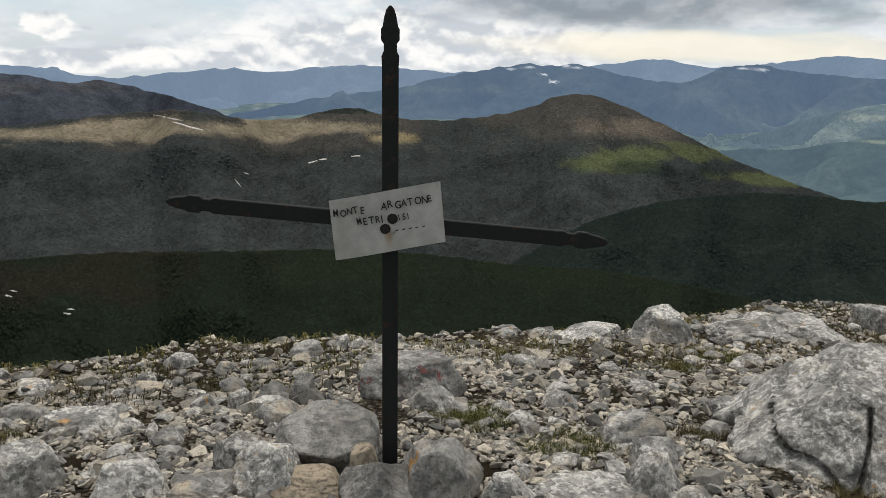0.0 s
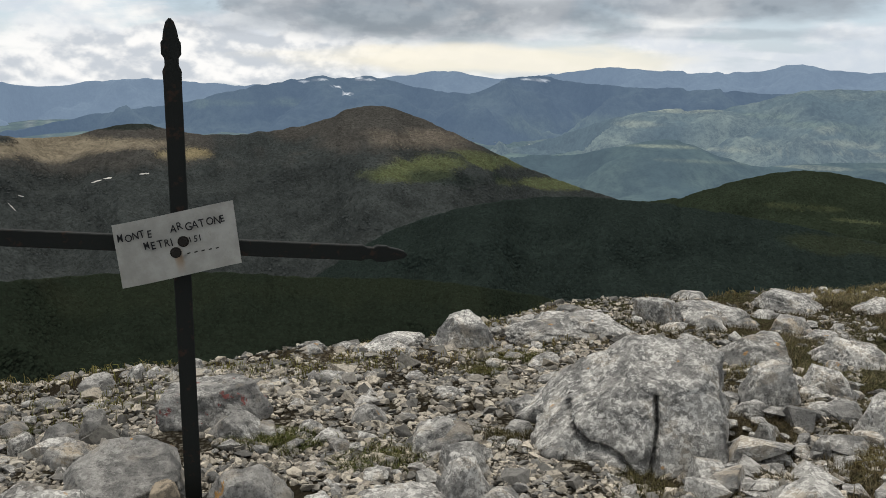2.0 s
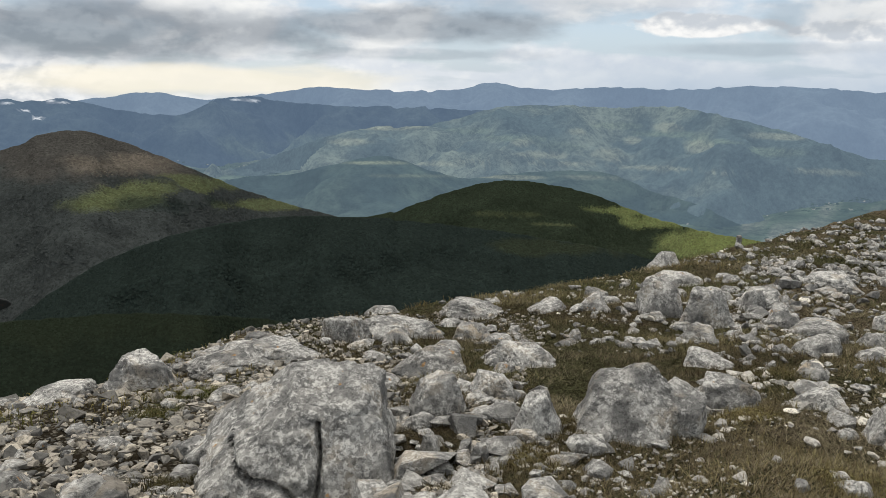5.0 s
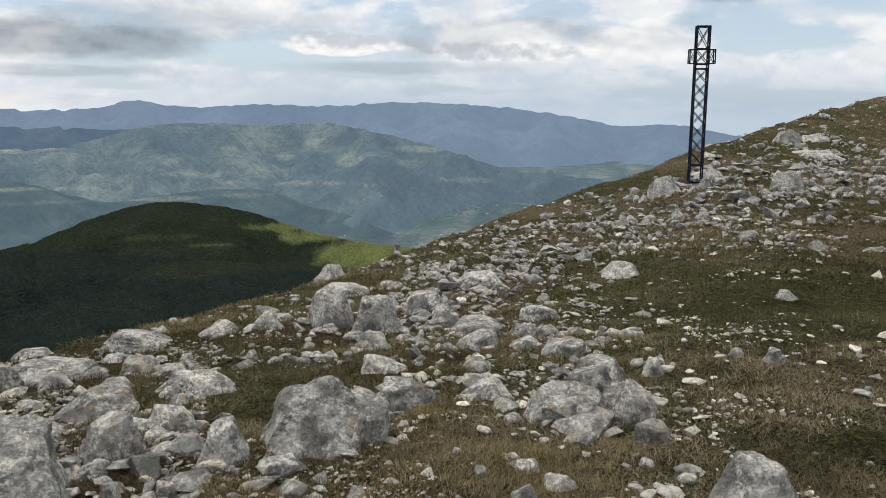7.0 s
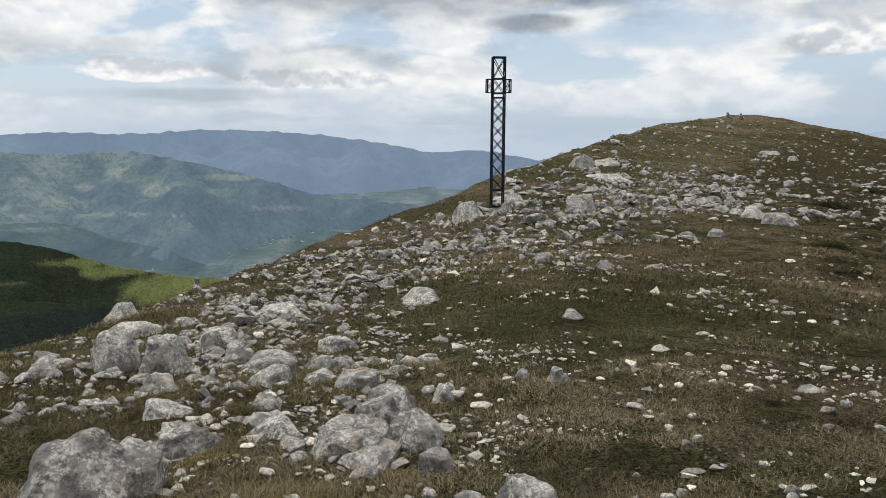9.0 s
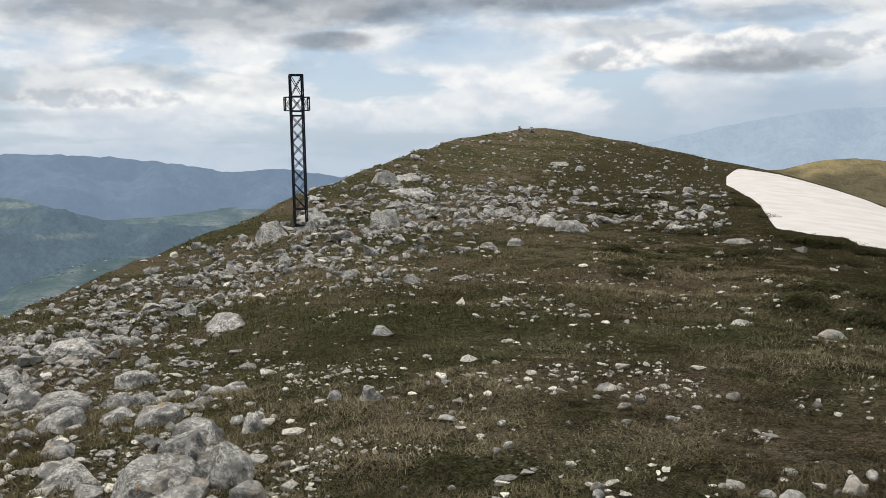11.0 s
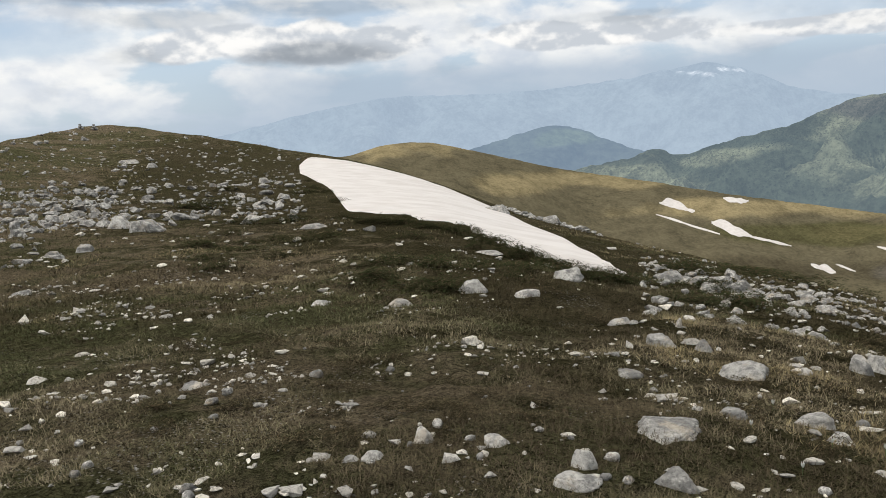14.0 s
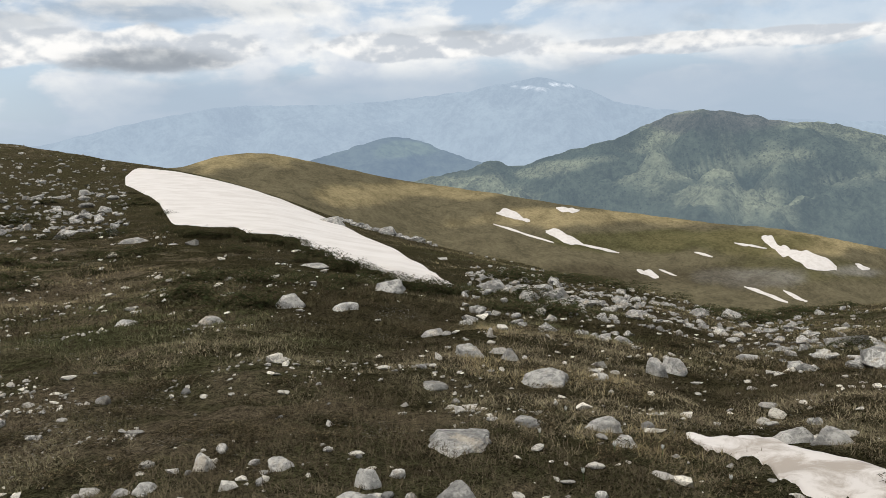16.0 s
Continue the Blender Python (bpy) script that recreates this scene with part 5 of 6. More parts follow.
x, y, r = scatter(rng, 58000, -34, 40, 2.3, 9.5, lambda x, y, b, r: ~mats(x, y))
stones("gravel", "small cream limestone gravel between the stones", x, y, np.exp(rng.normal(math.log(0.026), 0.45, len(x))), rng, fine=True, mat=m_gravel, flat=0.65)
x, y, r = scatter(rng, 7000, -34, 26, 4.8, 9.5, lambda x, y, b, r: r < brow(b)[0] * 1.3, edge=False)
stones("gravel", "grey limestone rubble along the stony brow", x, y, np.exp(rng.normal(math.log(0.034), 0.5, len(x))), rng, fine=True, flat=0.6, mat=m_gravel)
x, y, r = scatter(rng, 1700, -34, 40, 2.2, 10, lambda x, y, b, r: (fbm(x / 0.9, y / 0.9, 3, 62) > -0.55) & ~mats(x, y))
stones("cobbles", "loose grey and cream limestone cobbles of the summit", x, y, np.clip(np.exp(rng.normal(math.log(0.068), 0.42, len(x))), 0.035, 0.2), rng, flat=0.6, mat=m_stone)
x, y, r = scatter(rng, 2600, 30, 66, 2.6, 22, patchy(1.3, 63, -0.05))
stones("cobbles", "limestone cobbles among grass tufts and outcrops", x, y, np.clip(np.exp(rng.normal(math.log(0.075), 0.5, len(x))), 0.03, 0.35), rng)
x, y, r = scatter(rng, 36000, 40, 148, 2.4, 18, lambda x, y, b, r: (bare(x, y) & ((b < 100) | (rng.random(len(x)) < 0.4))) | (rng.random(len(x)) < 0.02))
stones("turf_gravel", "fine white gravel showing through the turf", x, y, np.exp(rng.normal(math.log(0.019), 0.5, len(x))) * (0.7 + r / 12), rng, fine=True, mat=m_white, flat=0.6)
x, y, r = scatter(rng, 13500, 52, 86, 7, 50, lambda x, y, b, r: np.abs(np.degrees(np.arctan2(height(x, y) - EYE, r)) + 10.0 - 0.31 * (b - 61) - 1.0 * fbm(x / 1.8, y / 1.8, 3, 64)) < 3.4 * rng.random(len(x)) ** 1.1 - 0.3)
stones("rock_field", "field of broken limestone blocks round the lattice cross", x, y, np.clip(np.exp(rng.normal(math.log(0.088), 0.55, len(x))) * (0.45 + r / 32), 0.03, 0.5), rng, flat=0.75)
x, y, r = scatter(rng, 3000, 52, 147, 2.6, 30, lambda x, y, b, r: (fbm(x / 1.3, y / 1.3, 3, 65) > -0.25) & ((b < 100) | (rng.random(len(x)) < 0.55)))
stones("turf_stones", "small white stones scattered over the turf", x, y, np.clip(np.exp(rng.normal(math.log(0.062), 0.5, len(x))) * (0.6 + r / 20), 0.025, 0.06 + 0.012 * r), rng, mat=m_white, flat=0.42)
x, y, r = scatter(rng, 2200, 70, 97, 28, 104, lambda x, y, b, r: rng.random(len(x)) < 0.75)
stones("dome_stones", "pale stones scattered over the summit dome", x, y, np.clip(np.exp(rng.normal(math.log(0.19), 0.5, len(x))), 0.08, 0.7), rng)
x, y, r = scatter(rng, 2400, 118, 148, 11, 50, lambda x, y, b, r: np.abs(np.degrees(np.arctan2(height(x, y) - EYE, r)) + 11.6 + 0.16 * (b - 126) - 0.9 * fbm(x / 5, y / 5, 3, 67)) < 2.2 * rng.random(len(x)) ** 1.5)
stones("scree", "grey band of scree running down the flank", x, y, np.clip(np.exp(rng.normal(math.log(0.12), 0.5, len(x))), 0.04, 0.5), rng)
x, y, r = scatter(rng, 900, 100, 116, 38, 62, lambda x, y, b, r: r > brow(b)[0] * 0.9)
stones("scree", "dark broken rocks along the rim behind the snow", x, y, np.clip(np.exp(rng.normal(math.log(0.28), 0.5, len(x))), 0.1, 0.8), rng)


# ---- grass ----
def blades(name, label, x, y, tall, per, rng, colours, width=0.006, spread=0.05, kind="stuff", lean=0.8, long=False):
    """Tufts of bent grass blades in one mesh, each blade tapering to a point."""
    n = len(x) * per
    X, Y, T = np.repeat(x, per), np.repeat(y, per), np.repeat(tall, per)
    S = np.repeat(tall / np.mean(tall), per) * spread
    X, Y = X + rng.normal(0, 1, n) * S, Y + rng.normal(0, 1, n) * S
    T = T * rng.uniform(0.5, 1.25, n)
    a = rng.uniform(0, 2 * math.pi, n)
    bend = rng.uniform(0.2, 1.0, n) * lean
    d = np.stack((np.cos(a), np.sin(a), 0 * a), -1)
    s = np.stack((-np.sin(a), np.cos(a), 0 * a), -1) * (width * T / np.mean(tall))[:, None]
    up = np.array((0, 0, 1.0))
    root = np.stack((X, Y, height(X, Y) - 0.005), -1)
    tip = root + up * (T * (1.0 - 0.4 * bend))[:, None] + d * (T * 0.9 * bend)[:, None]
    if long:
        mid = root + up * (T * 0.6)[:, None] + d * (T * 0.25 * bend)[:, None]
        V = np.stack((root - s, root + s, mid + s * 0.8, mid - s * 0.8, tip), 1).reshape(-1, 3)
        f, m = np.array(((0, 1, 2), (0, 2, 3), (3, 2, 4))), 5
    else:
        V = np.stack((root - s, root + s, tip), 1).reshape(-1, 3)
        f, m = np.array(((0, 1, 2),)), 3
    F = (f[None] + (np.arange(n) * m)[:, None, None]).reshape(-1, 3)
    me = tri_mesh(name, V, F)
    me.materials.append(m_grass)
    pick = 0.55 * fbm(X / 1.1, Y / 1.1, 3, 71) + 0.75 * fbm(X / 5.5, Y / 5.5, 3, 76) + 0.25 * rng.standard_normal(n)
    k = np.clip(0.42 + 0.95 * pick, 0, 1)[:, None]
    c = np.array(colours[0]) * (1 - k) + np.array(colours[1]) * k
    brown = np.clip(1.6 * fbm(X / 2.2 + 9, Y / 2.2, 3, 79) - 0.15 + 0.3 * np.clip((-Y - 0.5) / 4, 0, 1), 0, 1)[:, None] * 0.75
    c = c * (1 - brown) + np.array((0.052, 0.040, 0.024)) * brown
    set_growth(me, np.repeat(c, m, 0))
    return tagged(new(name, me), label, "grass", kind=kind)


GREEN, DRY, HAY = (0.082, 0.085, 0.042), (0.222, 0.186, 0.124), (0.40, 0.32, 0.18)
x, y, r = scatter(rng, 135000, 34, 148, 2.3, 17, lambda x, y, b, r: (fbm(x / 0.45, y / 0.45, 3, 72) > -0.35 + 0.5 * rng.random(len(x)) - 0.25) & (~bare(x, y) | (rng.random(len(x)) < 0.6)))
blades("turf_grass", "short matted olive and straw mountain grass", x, y, np.full(len(x), 0.04) * (0.7 + r / 12), 6, rng, (GREEN, DRY), 0.0028, 0.05, lean=1.7)
x, y, r = scatter(rng, 46000, 62, 148, 11, 70, lambda x, y, b, r: (fbm(x / 1.2, y / 1.2, 3, 73) > -0.3) & ((((x - 58) / 42) ** 2 + ((y + 5) / 7.5) ** 2 > 1) & (((x - 24) / 16) ** 2 + ((y + 9) / 6) ** 2 > 1) | (rng.random(len(x)) < 0.3)))
blades("far_turf_grass", "tussocky brown grass of the flank", x, y, 0.045 + 0.0018 * r, 5, rng, ((0.070, 0.068, 0.032), (0.22, 0.178, 0.108)), 0.010, 0.22, lean=1.6)
x, y, r = scatter(rng, 17000, 26, 68, 2.5, 18, patchy(0.7, 75, -0.22))
blades("outcrop_grass", "yellow-green grass between the outcrops", x, y, np.full(len(x), 0.075) * (0.6 + r / 20), 9, rng, ((0.066, 0.068, 0.026), (0.19, 0.155, 0.085)), 0.0028, 0.06, lean=1.5)
x, y, r = scatter(rng, 4200, -33, 62, 3.5, 26, lambda x, y, b, r: (r > brow(b)[0] * 0.82) & (r < brow(b)[0] * 1.15) & (fbm(x / 1.2, y / 1.2, 2, 74) > -0.35), edge=False)
blades("brow_grass", "longer dry grass along the brow", x, y, np.full(len(x), 0.075), 10, rng, ((0.13, 0.125, 0.04), (0.26, 0.20, 0.09)), 0.003, 0.06, long=True, lean=1.2)
x, y, r = scatter(rng, 9000, -34, 40, 2.4, 9.5, lambda x, y, b, r: mats(x, y))
blades("mat_grass", "dark cushions of short dry growth in the gravel", x, y, np.full(len(x), 0.026), 9, rng, ((0.040, 0.038, 0.020), (0.11, 0.086, 0.050)), 0.0020, 0.03, lean=2.2)
tx = np.array((0.10, 0.20, 1.85, 1.65, 2.05, 3.4, 3.1, 4.6, 5.6, 3.0, 2.5, -1.4, -2.3, 0.6, 1.35, 4.2, 2.9, 6.4))
ty = np.array((4.35, 4.40, 6.1, 5.8, 6.0, 3.6, 4.3, 3.3, 3.9, 5.6, 4.6, 5.3, 4.1, 3.9, 4.2, 2.4, 3.3, 3.0))
x, y = np.repeat(tx, 40), np.repeat(ty, 40)
x, y = x + rng.normal(0, 0.09, len(x)), y + rng.normal(0, 0.09, len(y))
blades("grass_tufts", "green grass tufts growing between the boulders", x, y, np.full(len(x), 0.055), 22, rng, ((0.055, 0.066, 0.022), (0.17, 0.14, 0.065)), 0.0018, 0.04, long=True, lean=1.9)


x, y = np.repeat(np.array((6.45, 6.9, 7.4, 5.05, 4.8, 9.0)), 70), np.repeat(np.array((-4.95, -4.6, -4.25, -4.25, -3.9, -5.2)), 70)
x, y = x + rng.normal(0, 0.22, len(x)), y + rng.normal(0, 0.16, len(y))
blades("hay_clumps", "flattened pale straw clumps on the flank", x, y, np.full(len(x), 0.07), 9, rng, (HAY, (0.26, 0.21, 0.12)), 0.003, 0.05, lean=1.8)


def crocus(x, y, seed):
    """A tiny white mountain crocus: six petals on a short stem."""
    thing = new("crocus")
    thing.matrix_world = pose(x, y, height1(x, y), 0, 0, 37 * seed)
    tagged(thing, "tiny white crocus flowering in the turf", "flower", group="crocuses of the flank")
    bm = bmesh.new()
    bmesh.ops.create_cone(bm, cap_ends=True, segments=6, radius1=0.002, radius2=0.002, depth=0.05, matrix=Matrix.Translation((0, 0, 0.025)))
    part("stem", bm, m_grass_stem, thing)
    for k in range(6):
        bm = bmesh.new()
        a = [bm.verts.new(c) for c in ((0, 0, 0.048), (0.007, 0.006, 0.062), (0.012, 0, 0.084), (0.007, -0.006, 0.062))]
        bm.faces.new(a)
        bmesh.ops.solidify(bm, geom=bm.faces[:], thickness=0.001)
        part("petal", bm, m_petal, thing).matrix_basis = pose(0, 0, 0, 0, 0, 60 * k)


for k, (x, y) in enumerate(((4.72, -3.66), (4.62, -3.95), (4.15, -4.05), (5.0, -3.3), (5.6, -3.9), (4.4, -3.2))):
    crocus(x, y, k)


# ---- juniper mats ----
def juniper_mesh(seed, n=1100, dark=(0.032, 0.036, 0.016), dry=(0.075, 0.056, 0.034)):
    rng = np.random.default_rng(seed)
    a, q = rng.uniform(0, 2 * math.pi, n), np.sqrt(rng.uniform(0, 1, n))
    lobes = 0.7 + 0.3 * np.sin(a * 3 + seed) + 0.15 * np.sin(a * 7 + seed * 2)
    px, py = q * np.cos(a) * lobes, q * np.sin(a) * lobes
    dome = np.maximum(1 - (q * 0.95) ** 2, 0) * rng.uniform(0.5, 1.0, n) * (1 + 0.5 * vnoise(px * 3, py * 3, seed))
    root = np.stack((px, py, dome * 0.9 - 0.08), -1)
    t = rng.uniform(0, 2 * math.pi, n)
    out = np.stack((np.cos(t), np.sin(t), rng.uniform(0.1, 1.6, n)), -1)
    out /= np.linalg.norm(out, axis=1)[:, None]
    side = np.cross(out, np.array((0, 0, 1.0)))
    side /= np.linalg.norm(side, axis=1)[:, None]
    ln, wd = rng.uniform(0.05, 0.13, n)[:, None], rng.uniform(0.008, 0.02, n)[:, None]
    V = np.stack((root - side * wd, root + side * wd, root + out * ln * 0.6 + side * wd, root + out * ln), 1).reshape(-1, 3)
    f = np.array(((0, 1, 2), (0, 2, 3)))
    me = tri_mesh("juniper_shrub", V, (f[None] + (np.arange(n) * 4)[:, None, None]).reshape(-1, 3))
    me.materials.append(m_juniper)
    c = np.where(rng.random(n)[:, None] < 0.75, np.array(dark), np.array(dry))
    set_growth(me, np.repeat(c, 4, 0))
    return me


JUNIPERS = [juniper_mesh(k) for k in range(5)]
CUSHIONS = [juniper_mesh(20 + k, 700, (0.036, 0.031, 0.018), (0.10, 0.076, 0.045)) for k in range(4)]
x, y, r = scatter(rng, 420, 90, 142, 8.5, 50, lambda x, y, b, r: (fbm(x / 3.5, y / 3.5, 2, 81) > 0.1))
x2, y2, r2 = scatter(rng, 170, 88, 148, 5.5, 16, patchy(1.6, 83, 0.0))
for k in range(len(x2)):
    ob = new("heath_cushion", CUSHIONS[k % 4])
    w = rng.uniform(0.10, 0.30) * (0.6 + r2[k] / 16)
    ob.matrix_world = pose(x2[k], y2[k], height1(x2[k], y2[k]), 0, 0, rng.uniform(0, 360)) @ Matrix.Diagonal((w, w, 0.05 + 0.1 * w, 1))
    tagged(ob, "small brown heath cushion in the flank turf", "shrub", group="heath cushions")
lb, le = (np.array(c) for c in zip(*SNOW_LOW))
e = np.degrees(np.arctan2(height(x, y) - EYE, r))
b = np.degrees(np.arctan2(x, y))
for k in np.where((b < 95.5) | (b > 119) | (e < np.interp(b, lb, le) - 0.9))[0]:
    ob = new("juniper_shrub", JUNIPERS[k % 5])
    w = (0.3 + 0.022 * r[k]) * rng.uniform(0.6, 1.5)
    ob.matrix_world = pose(x[k], y[k], height1(x[k], y[k]), 0, 0, rng.uniform(0, 360)) @ Matrix.Diagonal((w, w, 0.12 + 0.07 * w, 1))
    tagged(ob, "low dark juniper mat hugging the mountain turf", "shrub", group="juniper mats")

edge = np.random.default_rng(91)
for b_ in np.arange(97.2, 117.5, 0.32):
    e_ = float(np.interp(b_, lb, le)) - edge.uniform(0.12, 0.5)
    r_ = range_at(float(b_), e_)
    x_, y_ = r_ * math.sin(radians(b_)), r_ * math.cos(radians(b_))
    w = edge.uniform(0.25, 0.7)
    ob = new("juniper_shrub", JUNIPERS[int(edge.integers(5))])
    ob.matrix_world = pose(x_, y_, height1(x_, y_), 0, 0, edge.uniform(0, 360)) @ Matrix.Diagonal((w, w, 0.14 + 0.12 * w, 1))
    tagged(ob, "low dark juniper mat at the edge of the snow", "shrub", group="juniper mats")


# ---- the small cross ----
def bar(bm, a, b, wide, deep):
    """A straight bar between two points."""
    a, b = Vector(a), Vector(b)
    turn = (b - a).to_track_quat("Z", "Y").to_matrix().to_4x4()
    m = Matrix.Translation((a + b) / 2) @ turn @ Matrix.Diagonal((wide, deep, (b - a).length, 1))
    bmesh.ops.create_cube(bm, size=1, matrix=m)


def pointed_bar(length, half, deep, both):
    """A flat bar with carved lance tips: tip, swollen head, notch, shaft. Runs along z from 0."""
    head = [(0.0, 0.12), (0.012, 0.45), (0.04, 0.72), (0.075, 0.9), (0.085, 1.1), (0.125, 1.1), (0.14, 0.78), (0.165, 0.78), (0.185, 1.06), (0.22, 1.0)]
    side = [(length - a, half * k) for a, k in head[::-1]]
    side = ([(a, half * k) for a, k in head] if both else [(-0.12, half), (0.0, half)]) + side
    bm = bmesh.new()
    ring = [bm.verts.new((w, -deep / 2, z)) for z, w in side] + [bm.verts.new((-w, -deep / 2, z)) for z, w in side[::-1]]
    face = bm.faces.new(ring)
    ext = bmesh.ops.extrude_face_region(bm, geom=[face])
    bmesh.ops.translate(bm, vec=(0, deep, 0), verts=[e for e in ext["geom"] if isinstance(e, bmesh.types.BMVert)])
    bmesh.ops.recalc_face_normals(bm, faces=bm.faces[:])
    bmesh.ops.bevel(bm, geom=[e for e in bm.edges if e.calc_length() > 0.002 and abs(e.verts[0].co.y - e.verts[1].co.y) < 1e-5], offset=0.003, segments=1, affect="EDGES")
    return bm


CB, CR = radians(-3.63), 3.40
CX, CY = CR * math.sin(CB), CR * math.cos(CB)
CZ = EYE - CR * math.tan(radians(27.89))
cross = new("summit_cross")
cross.matrix_world = pose(CX, CY, CZ, 0, 0.2, 3.63)
tagged(cross, "dark painted summit cross with a crooked arm, wedged among stones", "cross")
part("post", pointed_bar(1.905, 0.032, 0.035, False), m_iron, cross)
bm = pointed_bar(1.735, 0.030, 0.03, True)
bmesh.ops.transform(bm, matrix=pose(0.005, -0.034, 1.085, 0, 5.35, 0) @ pose(-0.8675, 0, 0, 0, 90, 0), verts=bm.verts[:])
part("arm", bm, m_iron, cross)


def sign_plate():
    """A thin hand-cut sheet, a little bowed."""
    w, h, bm = 0.436, 0.236, bmesh.new()
    bmesh.ops.create_grid(bm, x_segments=12, y_segments=6, size=0.5)
    for v in bm.verts:
        x, y = v.co.x * w, v.co.y * h
        v.co = Vector((x + 0.012 * v.co.y, -0.006 * (1 - (v.co.x * 2) ** 2) + 0.004 * v.co.x * v.co.y * 4, y + 0.006 * math.sin(v.co.x * 3)))
    bmesh.ops.solidify(bm, geom=bm.faces[:], thickness=0.004)
    return bm


SIGN = pose(-0.010, -0.062, 1.096, 0, -8.6, 0)
sign = part("sign", sign_plate(), m_sign, cross, "crooked pale sheet with hand-lettered black words")
sign.matrix_basis = SIGN


def letters(text, x, z, size, pitch, rng, rise=0.0):
    """Hand-painted capitals, one by one, each a little out of line."""
    for k, ch in enumerate(text):
        if ch == " ":
            continue
        cu = bpy.data.curves.new("letter", "FONT")
        cu.body, cu.size, cu.extrude, cu.offset = ch, size * rng.uniform(0.92, 1.08), 0.0006, 0.0004
        tmp = bpy.data.objects.new("letter", cu)
        me = bpy.data.meshes.new_from_object(tmp)
        bpy.data.objects.remove(tmp)
        bpy.data.curves.remove(cu)
        me.materials.clear()
        me.materials.append(m_ink)
        ob = new("letter", me)
        ob.parent = sign
        px = x + k * pitch
        ob.matrix_basis = pose(px, -0.0125 + 0.010 * (px / 0.206) ** 2 * 0.6, z + rise * k + rng.uniform(-0.003, 0.003), 90, 0, rng.uniform(-2, 2)) @ pose(0, 0, 0, 0, 0, rng.uniform(-7, 7)) @ Matrix.Diagonal((0.66 if ch == "M" else 0.86, 1, 1, 1))


lr = np.random.default_rng(5)
letters("MONTE", -0.205, 0.045, 0.040, 0.0262, lr)
letters("ARGATONE", -0.018, 0.050, 0.040, 0.0262, lr)
letters("METRI", -0.118, 0.000, 0.040, 0.0235, lr)
letters("151", 0.040, -0.003, 0.032, 0.0170, lr)
for k in range(5):
    bm = bmesh.new()
    bar(bm, (0, 0, 0), (0.012, 0, 0.002), 0.0008, 0.004)
    ob = part("faded_mark", bm, m_bolt, sign)
    ob.matrix_basis = pose(0.025 + 0.026 * k, -0.0075, -0.042)
for px, pz in ((-0.014, -0.006 - 0.024), (0.020, 0.006)):
    bm = bmesh.new()
    bmesh.ops.create_cone(bm, cap_ends=True, segments=6, radius1=0.017, radius2=0.013, depth=0.014)
    bmesh.ops.create_cone(bm, cap_ends=True, segments=12, radius1=0.021, radius2=0.020, depth=0.004, matrix=Matrix.Translation((0, 0, -0.008)))
    ob = part("bolt", bm, m_bolt, sign, "rusty bolt head with washer")
    ob.matrix_basis = pose(px, -0.016, pz, 90, 0, 0)

# ---- the lattice cross ----
TX, TY = 26.02, 9.44
TZ = EYE + 27.42 * 0 - math.hypot(TX, TY) * math.tan(radians(5.32))
TALL = math.hypot(TX, TY) * (math.tan(radians(5.32)) + math.tan(radians(4.10)))
tower = new("lattice_cross")
tower.matrix_world = pose(TX, TY, TZ, 0, 0, -70 + 8)
tagged(tower, "slender dark iron lattice cross on a stone heap", "cross")
HALF = 0.182
LEVELS = np.concatenate(([0.0, 0.115 * TALL], np.linspace(0.115 * TALL, 0.735 * TALL, 8)[1:], [0.765 * TALL, 0.86 * TALL, TALL]))
for sx in (-1, 1):
    for sy in (-1, 1):
        bm = bmesh.new()
        bar(bm, (sx * HALF, sy * HALF, -0.1), (sx * HALF, sy * HALF, TALL), 0.042, 0.042)
        part("leg", bm, m_blue_iron, tower)
for z in (0.02, LEVELS[1], LEVELS[8], LEVELS[9], LEVELS[10], TALL):
    for k in range(4):
        bm = bmesh.new()
        bar(bm, (-HALF, -HALF, z), (HALF, -HALF, z), 0.045, 0.045)
        part("rail", bm, m_blue_iron, tower).matrix_basis = pose(0, 0, 0, 0, 0, 90 * k)
for i in range(len(LEVELS) - 1):
    z0, z1 = LEVELS[i], LEVELS[i + 1]
    if i == 0 or z1 - z0 < 0.2:
        continue
    for k in range(4):
        for s in (-1, 1):
            bm = bmesh.new()
            bar(bm, (-s * HALF, -HALF - 0.01 * s, z0), (s * HALF, -HALF - 0.01 * s, z1), 0.028, 0.02)
            part("brace", bm, m_blue_iron, tower).matrix_basis = pose(0, 0, 0, 0, 0, 90 * k)
ARM0, ARM1, REACH = LEVELS[9] + 0.02, LEVELS[10] - 0.02, 0.36
for s in (-1, 1):
    for sy in (-1, 1):
        for z in (ARM0, ARM1):
            bm = bmesh.new()
            bar(bm, (s * HALF, sy * HALF, z), (s * REACH, sy * HALF, z), 0.026, 0.026)
            part("arm_rail", bm, m_blue_iron, tower)
        bm = bmesh.new()
        bar(bm, (s * REACH, sy * HALF, ARM0), (s * REACH, sy * HALF, ARM1), 0.034, 0.034)
        part("arm_post", bm, m_blue_iron, tower)
        for q in (-1, 1):
            bm = bmesh.new()
            za, zb = (ARM0, ARM1) if q > 0 else (ARM1, ARM0)
            bar(bm, (s * HALF, sy * HALF + 0.008 * q, za), (s * REACH, sy * HALF + 0.008 * q, zb), 0.016, 0.014)
            part("arm_brace", bm, m_blue_iron, tower)
    for z in (ARM0, ARM1):
        bm = bmesh.new()
        bar(bm, (s * REACH, -HALF, z), (s * REACH, HALF, z), 0.026, 0.026)
        part("arm_rail", bm, m_blue_iron, tower)

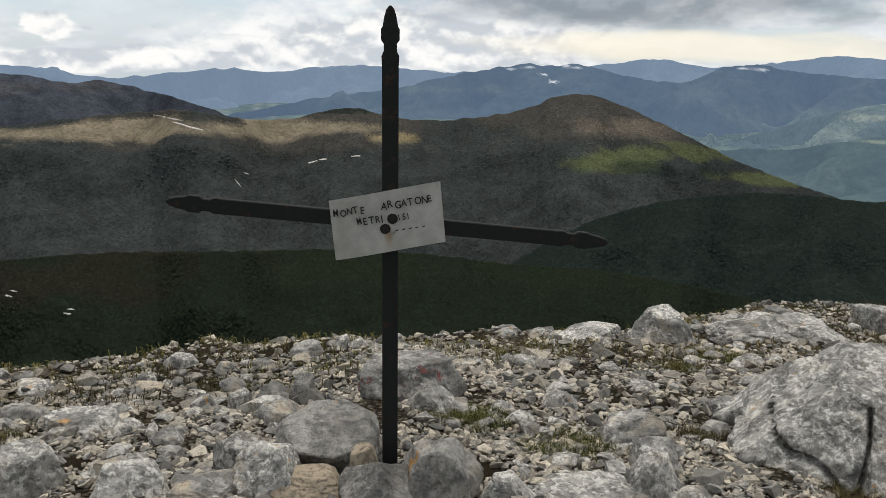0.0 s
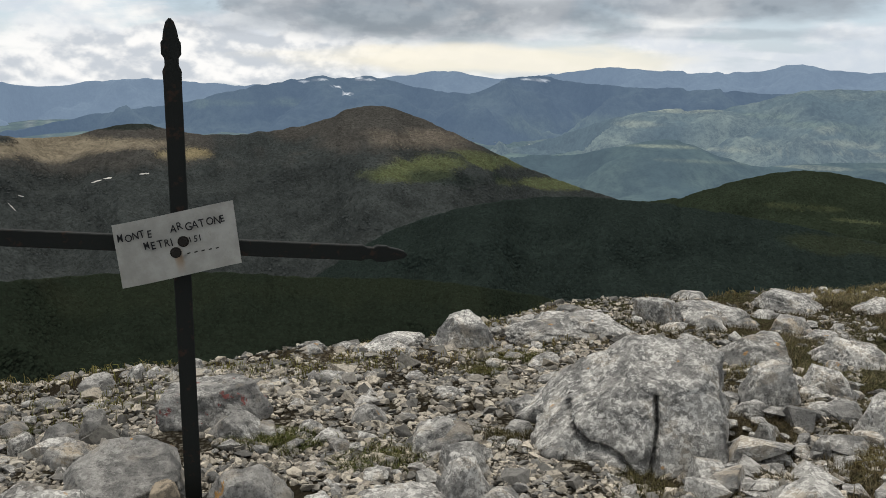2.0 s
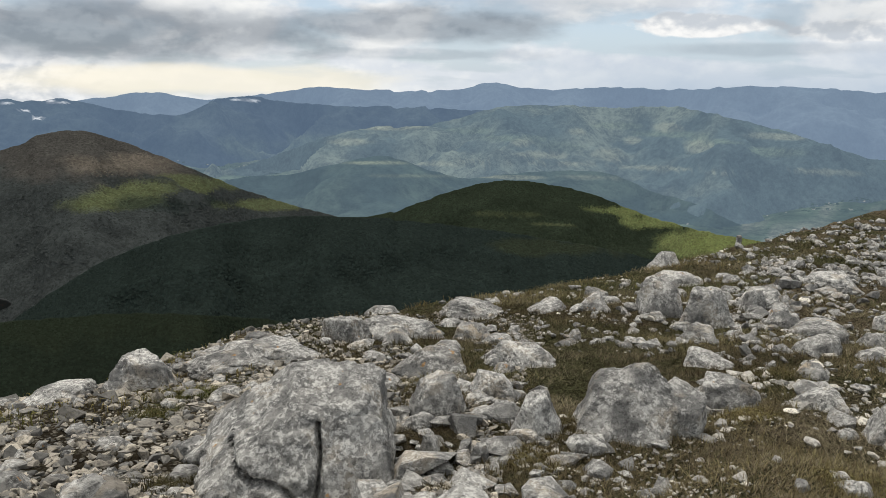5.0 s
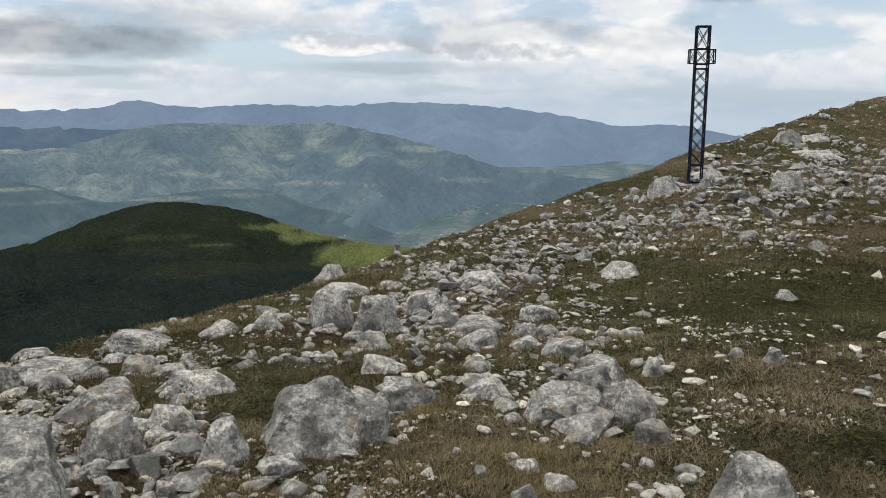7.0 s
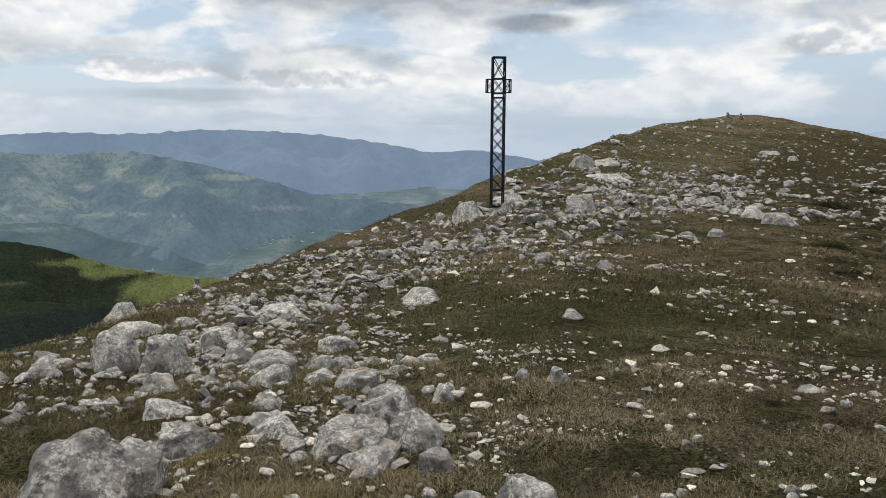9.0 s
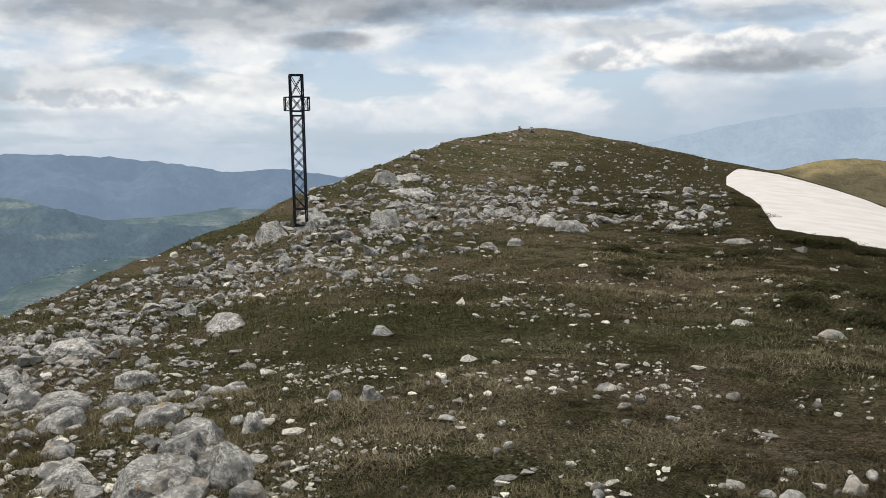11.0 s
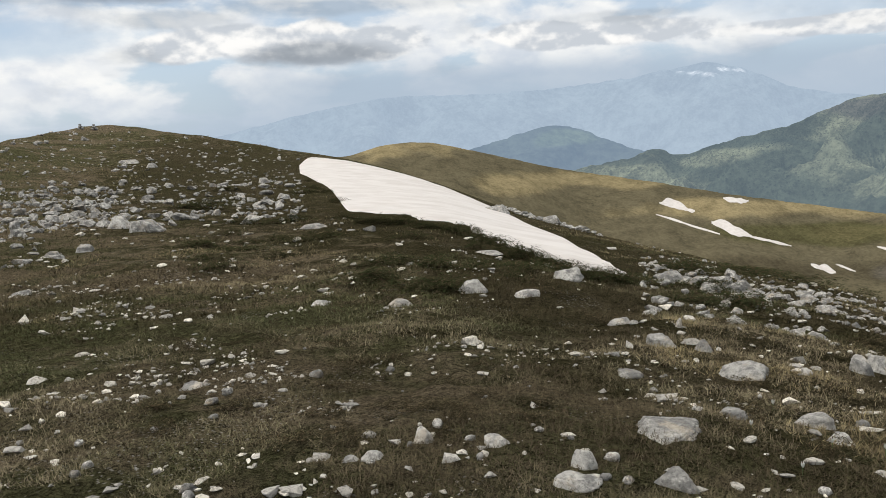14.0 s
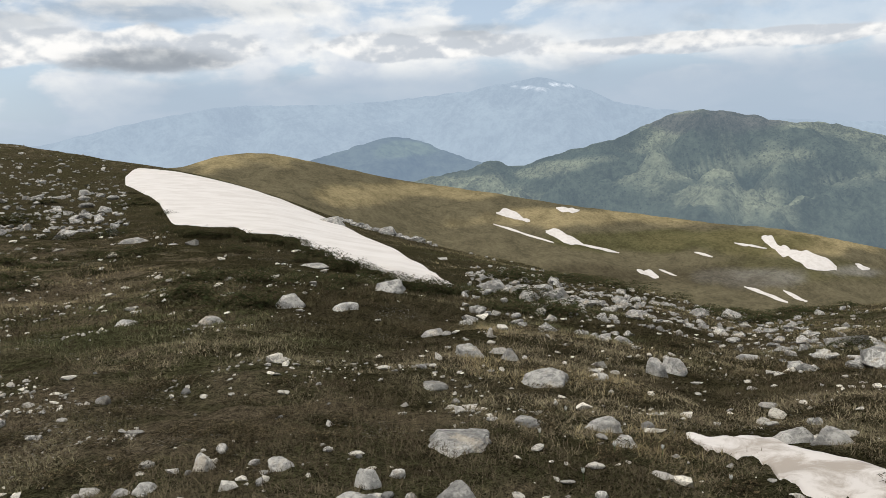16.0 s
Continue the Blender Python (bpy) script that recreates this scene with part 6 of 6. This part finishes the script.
# ---- cairns on the dome, marker post on the brow ----
for b, e in ((83.89, 0.30), (84.65, 0.34)):
    rr = 103.0
    cx, cy = rr * math.sin(radians(b)), rr * math.cos(radians(b))
    cairn = new("cairn")
    cairn.matrix_world = pose(cx, cy, height1(cx, cy) - 0.05)
    tagged(cairn, "small cairn of piled stones on the dome top", "cairn", group="cairns of the dome")
    for k in range(9):
        lay = k // 3
        p, f = STONE_KINDS[k % 6]
        w = 0.42 - 0.09 * lay
        me = tri_mesh("stone", p * np.array((w, w, w * 0.75)), f)
        me.materials.append(m_rock_dark)
        ob = new("stone", me)
        ob.parent = cairn
        a = k * 2.3
        ob.matrix_basis = pose(0.19 * math.cos(a) * (1 - lay * 0.4), 0.19 * math.sin(a) * (1 - lay * 0.4), 0.14 + 0.21 * lay, 0, 0, 40 * k)
px_, py_ = 17.0 * math.sin(radians(51.3)), 17.0 * math.cos(radians(51.3))
bm = bmesh.new()
bmesh.ops.create_cone(bm, cap_ends=True, segments=10, radius1=0.06, radius2=0.052, depth=0.55, matrix=Matrix.Translation((0, 0, 0.2)))
bmesh.ops.bevel(bm, geom=bm.edges[:], offset=0.012, segments=1, affect="EDGES")
post = part("marker_post", bm, m_rock)
post.matrix_world = pose(px_, py_, EYE + 17.0 * math.tan(radians(-10.95)) - 0.03, 2, 3, 0)
tagged(post, "short grey stone marker post on the grassy brow", "post")

# ---- single stones of the foreground ----
one = np.random.default_rng(23)
SINGLE = []
for k in range(6):
    p, f = rock_points(950 + k, 2)
    me = tri_mesh("stone", p, f, True)
    me.materials.append((m_rock, m_rock_pale, m_rock_tan, m_rock, m_rock_pale, m_rock_dark)[k])
    SINGLE.append(me)
sx_, sy_, _ = scatter(one, 420, -30, 140, 2.6, 8.5)
for k in range(min(290, len(sx_))):
    ob = new("stone", SINGLE[k % 6])
    w = float(np.clip(math.exp(one.normal(math.log(0.068), 0.4)), 0.035, 0.16))
    ob.matrix_world = pose(sx_[k], sy_[k], height1(sx_[k], sy_[k]) + 0.14 * w, one.uniform(-12, 12), one.uniform(-12, 12), one.uniform(0, 360)) @ Matrix.Diagonal((w, w * one.uniform(0.6, 0.95), w * one.uniform(0.4, 0.7), 1))
    ob.parent = ground
